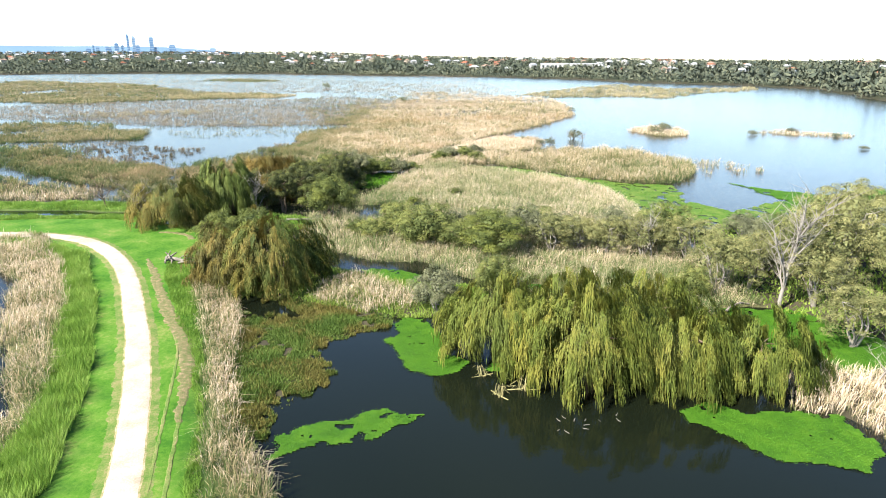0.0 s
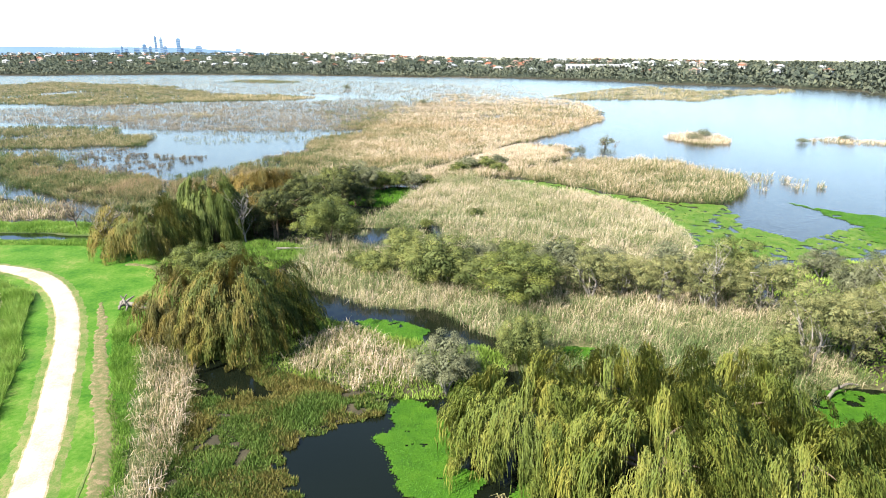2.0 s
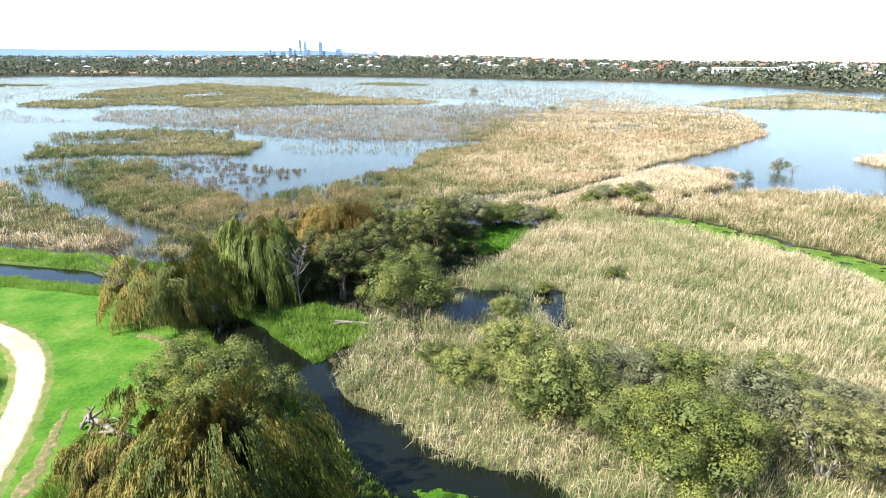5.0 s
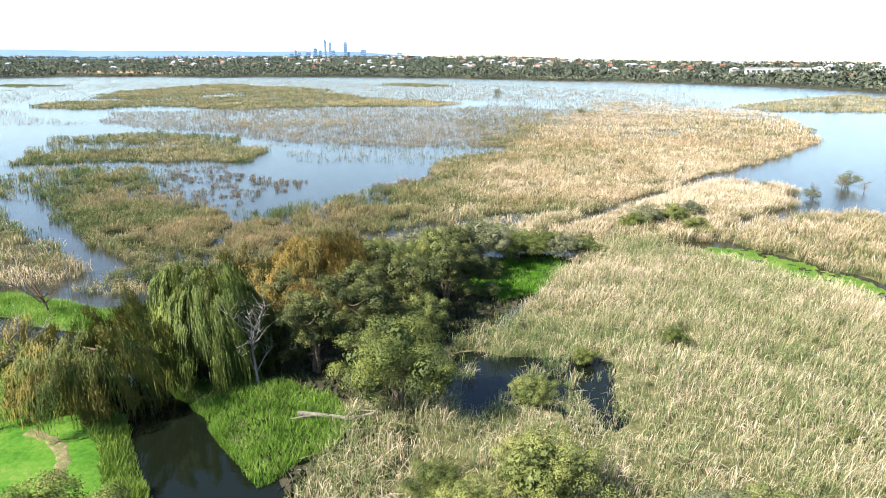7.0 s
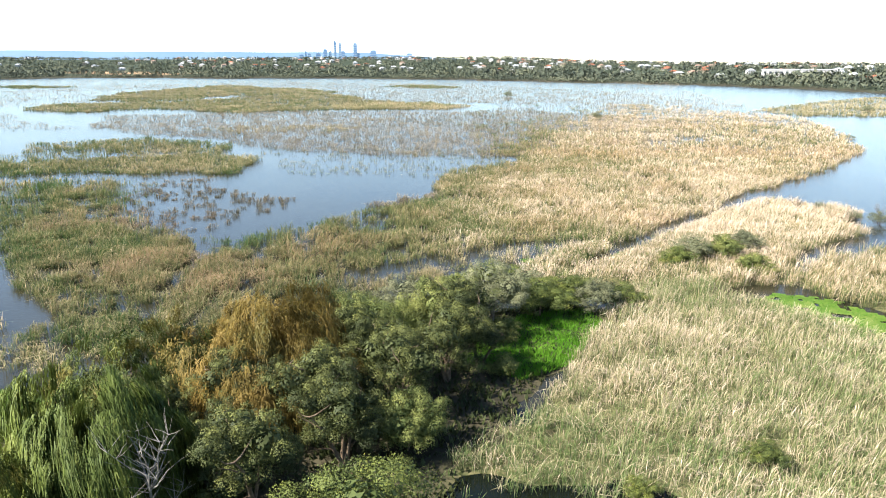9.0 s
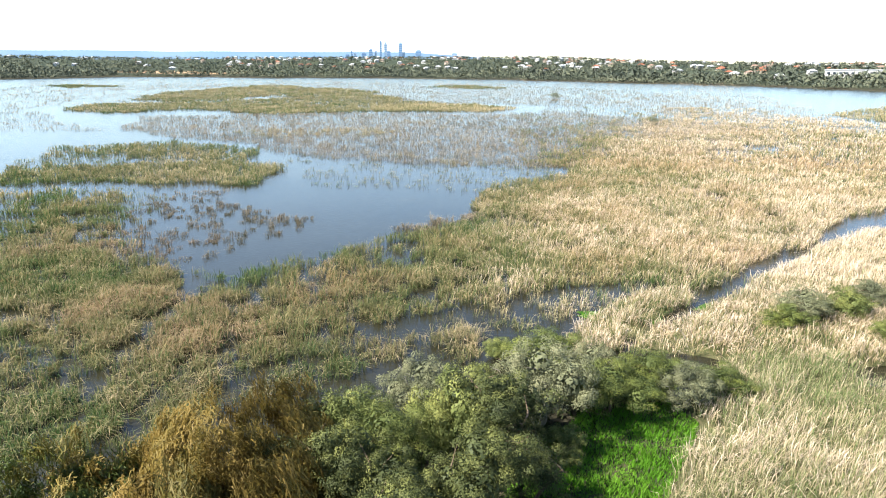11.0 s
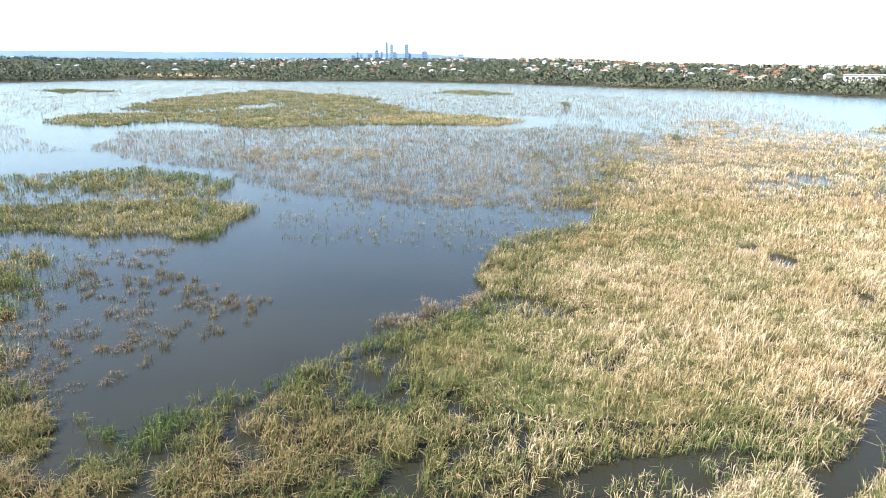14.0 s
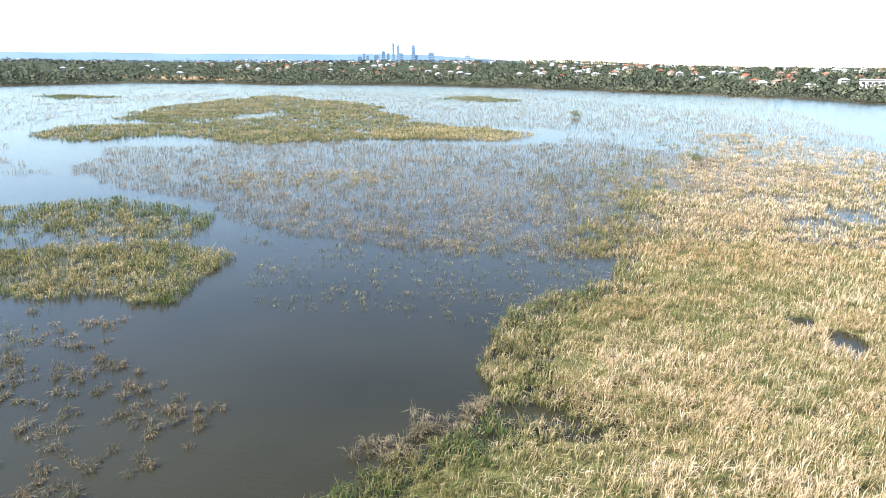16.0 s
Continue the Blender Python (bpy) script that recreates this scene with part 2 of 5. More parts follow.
M_WILLOW_BROWN = leafy("brown willow leaves", (0.036, 0.04, 0.011), (0.085, 0.075, 0.018), (0.165, 0.118, 0.03), 0.22, 0.6, 0.35, 0.6, 0.2)
M_RUST = leafy("rusty leaves", (0.062, 0.058, 0.014), (0.135, 0.098, 0.023), (0.21, 0.142, 0.04), 0.36, 0.6, 0.35, 0.5, 0.22)
# Greyer and bluer than near leaves: distance haze put into the colour.
M_FAR = leafy("hazed far leaves", (0.022, 0.029, 0.023), (0.05, 0.06, 0.041), (0.105, 0.11, 0.068), 0.1, 0.8, 0.012, 0.0, 0.5)
M_BARK = mottled("brown bark", (0.072, 0.0504, 0.0324), (0.144, 0.108, 0.072), 3.0, 0.9, 0.8)
M_PALE = mottled("pale dead wood", (0.13, 0.115, 0.095), (0.24, 0.22, 0.19), 3.0, 0.85, 0.6)
M_LOG = mottled("grey weathered log", (0.07, 0.06, 0.048), (0.19, 0.17, 0.14), 2.0, 0.9, 0.8)

# ---------------------------------------------------------------- the plan, in metres
LAWN = [(-26, 10), (-9, 10), (-13.5, 34), (-15.6, 40), (-20.2, 52.4), (-26, 66), (-29.5, 76), (-27, 87), (-31, 91.8), (-35, 96), (-42, 101), (-56, 104), (-140, 102),
        (-140, 90), (-70, 90), (-54, 88), (-47, 84), (-41, 73), (-36, 65), (-32, 57), (-27.9, 48), (-25.6, 41.4), (-23.2, 34.5)]
TALL_GRASS = [(-23.4, 20), (-23.4, 34.5), (-25.8, 41.4), (-28.1, 48), (-32.2, 57), (-36.2, 65), (-41, 73), (-47, 83), (-54, 88), (-62, 90), (-49, 80),
              (-44, 73), (-39, 63), (-33.8, 52.6), (-30.4, 45), (-28.9, 39.7), (-27.5, 20)]
LEFT_REEDS = [(-27.5, 20), (-28.9, 39.7), (-30.4, 45), (-33.8, 52.6), (-39, 63), (-44, 73), (-49, 80), (-57, 91), (-66, 91), (-70, 82), (-58, 80), (-51, 74.5),
              (-47, 66), (-42, 58), (-36, 50), (-33.3, 45), (-33, 20)]
BANK_REEDS = [(-9, 20), (-13.4, 34.1), (-15.5, 40.2), (-20.1, 52.4), (-26, 66), (-28.5, 74), (-26, 75), (-20.5, 63), (-17.5, 51.9), (-14.5, 42.9), (-12, 39), (-9.5, 34.5), (-6, 20)]
MARSH = [(-28, 77), (-24, 75), (-12, 66), (-4, 63), (-4.5, 60), (-9, 58), (-10.4, 55), (-7.7, 51.2), (-8, 49), (-10.5, 47.6), (-13, 46.3), (-11.2, 44), (-12, 39), (-15.5, 42), (-18, 51), (-22, 62)]
WILLOW_BANK = [(-29, 76), (-30, 88), (-31.5, 92.3), (-28, 91), (-24, 89.2), (-19, 86.2), (-15.3, 82.2), (-10, 78), (-6.4, 75.6), (-2, 74), (3.6, 73.7), (6, 70), (4, 64), (-3, 63), (-12, 66), (-22, 73)]
GROVE_BANK = [(-34, 104), (-30.5, 101), (-27, 98.5), (-23, 95.5), (-17, 88.5), (-15, 100), (-16, 112), (-14, 128), (-8, 150), (-14, 152), (-22, 146), (-30, 138), (-36, 131), (-46, 122), (-56, 118), (-50, 108)]
GRASS_BANK = [(-37, 104), (-31, 101.5), (-27, 98.5), (-23, 95.5), (-21, 99), (-20.5, 103.5), (-24, 106), (-32, 107)]
FAR_BANK = [(-140, 113), (-66, 113), (-52, 111), (-50, 116), (-66, 118), (-140, 119)]
NEAR_BANK = [(-140, 101), (-56, 103), (-45, 102), (-46, 106), (-56, 107.5), (-140, 107.5)]
MEADOW = [(-20, 91), (-16, 88), (-9.6, 83.3), (-5, 82), (-2.5, 82.5), (0, 79.6), (2.5, 76.5), (6, 74), (7, 66), (14, 60), (24, 56), (36, 53), (38, 57), (36, 64), (36, 80), (36, 100), (34, 106), (36, 115),
          (34, 132), (29.5, 139), (20, 148.5), (10.5, 156.5), (2, 162), (-6, 160), (-8.5, 150), (-10, 140), (-13, 125), (-17, 118), (-17, 108), (-21.5, 104)]
DARK_POOL = [(-22.9, 69.5), (-20.2, 70.2), (-15.8, 67.6), (-12.7, 63.8), (-16.7, 63.2), (-20.3, 63.5)]
SEDGE = [(-20, 133), (-14.5, 131), (-11, 136), (-9.6, 141), (-8.5, 147), (-11, 149), (-17, 145), (-20, 138)]
JOIN = [(-24, 172), (-8, 181), (-7.5, 176), (-13, 171), (-16, 165), (-22, 164)]
WEST_SHORE = [(-150, 178), (-125, 196), (-100, 177), (-78, 167), (-62, 160), (-48, 174), (-39, 190), (-30, 168), (-44, 151), (-60, 138), (-79, 138), (-122, 166)]
WEST_FILL = [(-108, 162), (-101, 168), (-88, 166), (-69, 160), (-56, 158), (-47, 150), (-51, 144), (-46.7, 136.2), (-46.2, 130.2), (-49.3, 126.8), (-57, 126), (-64, 132), (-80, 138)]
MEADOW_POND = [(-17, 117.5), (-11.4, 117), (-8.5, 118), (-5.6, 119.7), (-2.4, 118), (-2.4, 113.8), (-1, 108), (-4.1, 107), (-6, 110), (-9, 111), (-12, 106.5), (-16.5, 108)]
GLADE = [(9.5, 71), (11, 74), (14, 73.5), (13, 70)]
SPUR = [(17, 176), (37, 190), (53, 187), (64, 166), (61, 150), (50, 138), (40, 139.5), (29, 148.5), (19, 160), (12, 166)]
SPIT = [(-8, 176.5), (-9.5, 179), (-12.5, 177.5), (-17, 171), (-20.5, 163), (-22, 155), (-17.5, 154), (-14.2, 163), (-10.6, 171)]
DITCH_BANK = [(-11.5, 166), (-6, 175.3), (-1, 185.3), (6, 199.8), (18, 219), (25, 216), (34, 213), (28, 203), (30, 196), (18, 183), (12, 166), (2, 160), (-6, 160), (-15.2, 158.5)]
LAKE_BED = [(-8, 179.5), (-1.2, 191), (8.2, 208), (21, 234), (39.5, 262), (64, 316), (74, 400), (41, 426), (4, 374), (-22, 348), (-63, 341), (-69, 316), (-52, 274), (-39, 266), (-36, 257), (-47, 247), (-50, 236), (-48, 219),
            (-45, 210), (-46, 203), (-51, 194), (-53, 186), (-58, 176), (-66, 164), (-72, 160), (-84, 168), (-100, 182), (-122, 200), (-150, 195), (-130, 170), (-107, 157.5), (-92, 148.5), (-78, 139.5),
            (-66, 132.5), (-60, 133.5), (-52, 139), (-46, 146), (-38, 156), (-34, 163), (-28, 170), (-22, 174.5), (-14, 178.5)]
LAKE_CORE = [(-6, 189), (5, 212), (17, 238), (36, 264), (48, 290), (30, 300), (-10, 302), (-34, 292), (-36, 268), (-32, 256), (-40, 247), (-43, 236), (-42, 219), (-38, 213), (-29, 207), (-38, 203), (-44, 198), (-50, 190), (-44, 180), (-30, 178), (-16, 182)]
BED_POOLS = [(-9, 247, 2.4, 2.0), (-4, 241, 2.2, 4.0), (2, 320, 7, 5), (13, 332, 6, 9), (-4, 352, 9, 4), (-22, 350, 6, 3), (-40, 207, 6, 1.5), (-26, 194, 1.5, 2.2), (5, 226, 1.6, 3.0)]
FRINGE = [(-66, 131), (-58, 133.5), (-50, 139), (-44, 148), (-36, 154), (-30, 158), (-27, 153), (-36, 146), (-43, 137), (-50, 128), (-56, 121), (-64, 121)]
WEST_BED = [(-170, 174), (-130, 163), (-116, 154.5), (-96, 143.5), (-83, 136), (-70, 128), (-66, 122), (-80, 119), (-190, 121)]
ISLET = [(-175, 215), (-148, 235), (-141, 243), (-130, 247), (-113, 245), (-99, 219), (-104, 214), (-115, 219), (-121, 213), (-131, 210), (-160, 196)]
ISLET_MID = [(-178, 212), (-200, 252), (-185, 272), (-150, 270), (-130, 258), (-124, 248), (-141, 242), (-148, 232)]
ISLET_BACK = [(-200, 252), (-191, 264), (-181, 279), (-157, 276), (-134, 268), (-127, 259), (-139, 248), (-161, 245), (-185, 244)]
LONG_ISLET = [(-358, 387), (-388, 428), (-359, 461), (-304, 476), (-242, 478), (-200, 470), (-196, 498), (-152, 528), (-113, 497), (-129, 460), (-185, 442), (-220, 403), (-291, 415), (-314, 372)]
BACK_ISLET = [(-449, 532), (-485, 639), (-523, 830), (-327, 709), (-217, 561), (-271, 559), (-343, 578), (-376, 531)]
FAR_BED = [(-69, 316), (-101, 441), (-81, 521), (-21, 546), (23, 548), (53, 484), (79, 458), (73, 401), (41, 426), (4, 374), (-22, 348), (-63, 341)]
SPARSE = [(-24, 276), (10, 330), (20, 420), (-60, 470), (-124, 440), (-200, 425), (-280, 370), (-230, 300), (-150, 285), (-100, 262), (-52, 262)]
TAN_BAR = [(-185, 318), (-176, 330), (-140, 350), (-122, 340), (-122, 322), (-158, 302)]
TAN_LOBE = [(-200, 470), (-190, 505), (-145, 515), (-108, 490), (-118, 462), (-170, 452)]
SPARSE_WEST = [(-84, 168), (-104, 193), (-118, 212), (-150, 190), (-122, 198), (-100, 180)]
SPARSE_NEAR = [(-52, 285), (-126, 268), (-102, 237), (-84, 222), (-70, 228), (-53, 230), (-50, 240), (-38, 256)]
ISLET_FILL = [(-405, 480), (-425, 530), (-365, 565), (-335, 520), (-345, 475)]
MID_ISLET = [(-345, 462), (-310, 560), (-225, 562), (-165, 525), (-200, 475), (-300, 476)]
FAR_PATCH = [(-751, 678), (-771, 751), (-654, 722), (-659, 651)]
FAR_STRIP = [(-302, 839), (-283, 924), (-210, 841), (-239, 792)]
SPARSE_FAR = [(-124, 515), (-98, 450), (-38, 469), (81, 466), (60, 560), (-60, 800), (-250, 1000), (-520, 1000), (-700, 800), (-600, 560), (-470, 760), (-309, 700), (-200, 531)]
SPARSE_WIDE = [(-1100, 1000), (-300, 1350), (50, 1100), (60, 560), (-124, 515), (-320, 520), (-390, 430), (-330, 370), (-230, 290), (-300, 270), (-520, 450), (-900, 760)]
SPARSE_BAY = [(-122, 208), (-107, 213), (-84, 199), (-72, 193), (-69, 181), (-71, 168), (-78, 160), (-100, 172)]
BAY_EDGE = [(-57, 188), (-55, 194), (-53, 199), (-47, 206), (-43, 211), (-44, 203), (-47, 196), (-51, 187)]
POOL = [(-49, 139), (-47, 144), (-40, 154), (-34, 162), (-29, 169), (-22, 172), (-22, 166), (-26, 158), (-37, 149), (-42, 138)]
EAST_SPIT = [(97, 577), (179, 705), (212, 595), (300, 640), (268, 560), (210, 524), (153, 449), (136, 470), (88, 472), (81, 466), (60, 500)]
SPUR_END = [(60, 172), (64, 166), (61, 152), (72, 147), (80, 158), (72, 170)]
EAST_ISLET = [(70, 245), (84, 262), (92, 250), (88, 230), (76, 225)]
EAST_BAR = [(112, 239), (130, 244), (146, 229), (140, 221), (124, 230)]
WILLOW_REEDS = [(-13.8, 67.9), (-13.4, 73), (-9.1, 75.2), (-4.2, 71), (-1.5, 66), (-3, 64), (-9, 64.5)]
EAST_BANK = [(36, 66), (44, 58), (44, 50), (60, 42), (90, 50), (90, 98), (60, 103), (46, 101), (38, 96), (36, 80)]
PALE_CLUMP = [(30, 52), (36, 51.5), (44, 50), (44, 40), (33, 38), (31.5, 44), (28, 44.7)]
WEEDS = {
    "tongue": [(-11.5, 39), (-11, 41.7), (-8.6, 43.2), (-7, 43.6), (-3.8, 45.2), (-2, 44.4), (-0.8, 44.4), (-1.1, 43.6), (-3.1, 42.1), (-5.8, 40.6), (-9.2, 40)],
    "middle": [(-4, 62), (-3, 64), (-1, 63), (0, 60), (1.6, 55.1), (3.1, 53.4), (2.3, 51.2), (0.1, 50.4), (-1.4, 51.2), (-3.1, 55.1), (-5, 58)],
    "corner": [(19.1, 45.6), (21.5, 46), (24.2, 44.3), (27.2, 44.3), (31.3, 43.9), (31.5, 40.9), (29, 38), (27.2, 37.8), (23.7, 38.3), (23, 39.9), (22.3, 41), (20.5, 42.4), (19.2, 43.9)],
    "glade": [(31, 66), (38, 66), (41, 62), (44, 56), (40, 51), (34, 51), (30, 54), (27, 60)],
    "creek": [(-10, 79.3), (-8, 79.6), (-6.1, 79.5), (-2.2, 76.7), (-2.2, 74.8), (-4.5, 74.6), (-6.5, 76), (-9, 78)],
    "shore": [(6, 157), (11, 163), (19, 159.5), (29, 148), (40, 139), (50, 136), (47, 120), (52, 112), (62, 118), (77, 126), (73, 114), (56, 104), (43, 102), (36, 101), (33, 106), (36, 115), (35, 128), (27, 136), (17, 145), (7, 152.5)],
    "glade_small": [(9.5, 71), (11, 74), (14, 73.5), (13, 70)],
    "ditch_end": [(-20.8, 165.3), (-19, 164.9), (-18.4, 166.6), (-19.8, 167.5), (-20.9, 166.6)],
    "ditch_foot": [(-15.8, 163.3), (-14, 164.2), (-12, 168), (-11.8, 170.2), (-13.2, 169.5), (-14.8, 166.5)],
    "ditch_mouth": [(-8.6, 173), (-7, 172.3), (-5.8, 174.5), (-7, 175.6)],
    "east_line": [(63, 140), (69, 131), (78, 126), (92, 133), (92, 125), (77, 112), (70, 108), (63, 112), (66, 121)],
    "tufted": [(5, 53.2), (6.7, 53.8), (7.8, 52.4), (6.4, 51.4), (5, 51.8)],
}

# far shore: distance from the origin by the turn to the left of +y
SHORE_TURN = [-180, -120, -90, -60, -45, -34, -30, -24, -17, -10, -4, 0, 7, 15, 24, 33, 37, 43, 51, 60, 90, 120, 180]
SHORE_FAR = [260, 260, 330, 460, 490, 530, 690, 775, 800, 970, 1050, 1130, 1210, 1340, 1480, 1490, 1600, 1660, 1540, 1500, 900, 260, 260]


def past_shore(x, y):
    turn = np.degrees(np.arctan2(-x, y))
    return np.hypot(x, y) - np.interp(turn, SHORE_TURN, SHORE_FAR) - 40 * (vnoise(x, y, 120, 3) - 0.5)


def smooth(a, b, v):
    v = np.clip((v - a) / (b - a), 0, 1)
    return v * v * (3 - 2 * v)


LEVELS = [(MEADOW, 0.16, 0.5), (BANK_REEDS, 0.35, 0.4), (MARSH, 0.1, 0.6), (WILLOW_BANK, 0.4, 0.5), (GROVE_BANK, 0.45, 0.6), (GRASS_BANK, 0.7, 0.4), (SPUR, 0.1, 1.0), (SPIT, 0.25, 0.4),
          (DITCH_BANK, 0.35, 0.6), (LEFT_REEDS, 0.25, 0.6), (TALL_GRASS, 0.85, 0.3), (LAWN, 0.9, 0.3), (NEAR_BANK, 0.8, 0.3), (FAR_BANK, 0.8, 0.4), (PALE_CLUMP, 0.25, 0.5), (EAST_BANK, 0.3, 0.8), (LAKE_CORE, 0.06, 1.5), (WEST_BED, 0.05, 1.0), (MEADOW_POND, -0.4, 0.6), (DARK_POOL, -0.4, 0.6), (WEEDS["glade"], -0.3, 0.5), (GLADE, -0.3, 0.2)]


def in_pools(x, y):
    """Where small open pools break the lake's reed bed."""
    dx, dy = 3.0 * (fbm(x, y, 5.0, 61) - 0.5), 3.0 * (fbm(x, y, 5.0, 64) - 0.5)
    hit = np.zeros(np.shape(x), bool)
    for px, py, rx, ry in BED_POOLS:
        hit |= ((x + dx - px) / rx) ** 2 + ((y + dy - py) / ry) ** 2 < 1.0
    return hit


def ground_level(X, Y):
    z = np.full(X.shape, -0.5)
    for poly, h, rough in LEVELS:
        z = np.where(inside(poly, X, Y, rough, 4.0), h, z)
    return np.where(in_pools(X, Y), -0.5, z)


def blurred(z, times):
    for _ in range(times):
        p = np.pad(z, 1, mode="edge")
        z = (p[:-2, 1:-1] + p[2:, 1:-1] + p[1:-1, :-2] + p[1:-1, 2:] + 2 * p[1:-1, 1:-1]) / 6
    return z


def graded(lo, hi, a, b, step, grow):
    """Even steps from a to b, and ever wider ones out to lo and hi."""
    mid = list(np.arange(a, b + step / 2, step))
    s, v, up = step, mid[-1], []
    while v < hi:
        s *= grow
        v += s
        up.append(v)
    s, v, down = step, mid[0], []
    while v > lo:
        s *= grow
        v -= s
        down.append(v)
    return np.array(down[::-1] + mid + up)


# ---------------------------------------------------------------- ground and water
gx, gy = graded(-5200, 5200, -75, 48, 1.2, 1.1), graded(-1500, 5000, 26, 270, 1.2, 1.09)
GX, GY = np.meshgrid(gx, gy)
GZ = blurred(ground_level(GX, GY), 2)
out = past_shore(GX, GY)
rise = np.interp(np.degrees(np.arctan2(-GX, GY)), [-40, -27, -10, 0, 12, 40], [12, 13, 20, 28, 40, 42])
hill = smooth(-200, 1300, out) * rise * (0.85 + 0.3 * vnoise(GX, GY, 500, 5))
GZ = np.where(out > -30, np.maximum(GZ, -0.5 + smooth(-15, 40, out) * 2.0 + np.maximum(hill, 0) + smooth(20, 200, out) * 2 * vnoise(GX, GY, 60, 8)), GZ)
near = smooth(-0.1, 0.15, GZ)
GZ = GZ + near * 0.12 * (fbm(GX, GY, 3.0, 11) - 0.5)
lawn_mask = blurred(np.clip(inside(LAWN, GX, GY, 0.3, 4.0) * 1.0 + inside(NEAR_BANK, GX, GY) * 0.9 + inside(FAR_BANK, GX, GY) * 0.9 + inside(TALL_GRASS, GX, GY) * 1.0, 0, 1), 1)
litter = blurred(np.clip(inside(MEADOW, GX, GY) * 1.0 + inside(SPUR, GX, GY) + inside(DITCH_BANK, GX, GY) + inside(SPIT, GX, GY) + inside(LEFT_REEDS, GX, GY) + inside(BANK_REEDS, GX, GY) + inside(LAKE_CORE, GX, GY, 1.5, 4.0), 0, 1), 1)
beach = inside([(-1290, 1290), (-1010, 1330), (-1030, 1400), (-1330, 1370)], GX, GY, 15, 40) * 1.0

m_ground, nt, b = material("ground", 0.95)
b.inputs["Specular IOR Level"].default_value = 0.1
n1, n2 = noise_at(nt, 0.25, 5.0), noise_at(nt, 3.0, 4.0)
mud = ramp(nt, n1, [(0.35, (0.0216, 0.0202, 0.013)), (0.65, (0.0504, 0.0432, 0.0252))])
n3 = noise_at(nt, 14.0, 3.0)
turf = ramp(nt, maths(nt, "ADD", maths(nt, "ADD", maths(nt, "MULTIPLY", n1, 0.5), maths(nt, "MULTIPLY", n2, 0.3)), maths(nt, "MULTIPLY", n3, 0.2)), [(0.4, (0.02, 0.07, 0.005)), (0.48, (0.038, 0.1, 0.008)), (0.55, (0.058, 0.115, 0.014)), (0.63, (0.11, 0.13, 0.033))])
straw = ramp(nt, n2, [(0.35, (0.04, 0.05, 0.017)), (0.65, (0.105, 0.092, 0.045))])
sand = ramp(nt, n1, [(0.35, (0.252, 0.158, 0.0864)), (0.65, (0.324, 0.216, 0.122))])
scrub = ramp(nt, noise_at(nt, 0.02, 4.0), [(0.4, (0.017, 0.024, 0.013)), (0.6, (0.034, 0.041, 0.022))])
col = mix(nt, attr(nt, "litter"), mud, straw)
col = mix(nt, attr(nt, "lawn"), col, turf)
col = mix(nt, attr(nt, "inland"), col, scrub)
col = mix(nt, attr(nt, "beach"), col, sand)
nt.links.new(col, b.inputs["Base Color"])
bump(nt, b, n2, 0.6, 0.06)
ground = part("ground", grid_mesh("ground", gx, gy, GZ, None, [("lawn", lawn_mask), ("litter", litter), ("inland", smooth(0, 10, out)), ("beach", beach)]), m_ground)
tagged(ground, "lakeside ground of mown lawn, dark mud and scrub", "ground", kind="structure")


def z_at(x, y):
    """The ground's height at points."""
    i = np.clip(np.searchsorted(gx, x) - 1, 0, len(gx) - 2)
    j = np.clip(np.searchsorted(gy, y) - 1, 0, len(gy) - 2)
    u, v = (x - gx[i]) / (gx[i + 1] - gx[i]), (y - gy[j]) / (gy[j + 1] - gy[j])
    return (GZ[j, i] * (1 - u) + GZ[j, i + 1] * u) * (1 - v) + (GZ[j + 1, i] * (1 - u) + GZ[j + 1, i + 1] * u) * v


def sheet(rects):
    bm = bmesh.new()
    for x0, x1, y0, y1 in rects:
        bm.faces.new([bm.verts.new(p) for p in ((x0, y0, 0), (x1, y0, 0), (x1, y1, 0), (x0, y1, 0))])
    return bm


tagged(part("water_pond", sheet([(-300, 36, -260, 116), (-33, 36, 116, 127)]), M_POND), "still dark pond and creek water", "water", kind="structure")
tagged(part("water_lake", sheet([(-2200, 900, 127, 2200), (36, 900, -260, 127), (-2200, -300, -260, 127), (-300, -33, 116, 127)]), M_LAKE), "rippled pale lake water", "water", kind="structure")


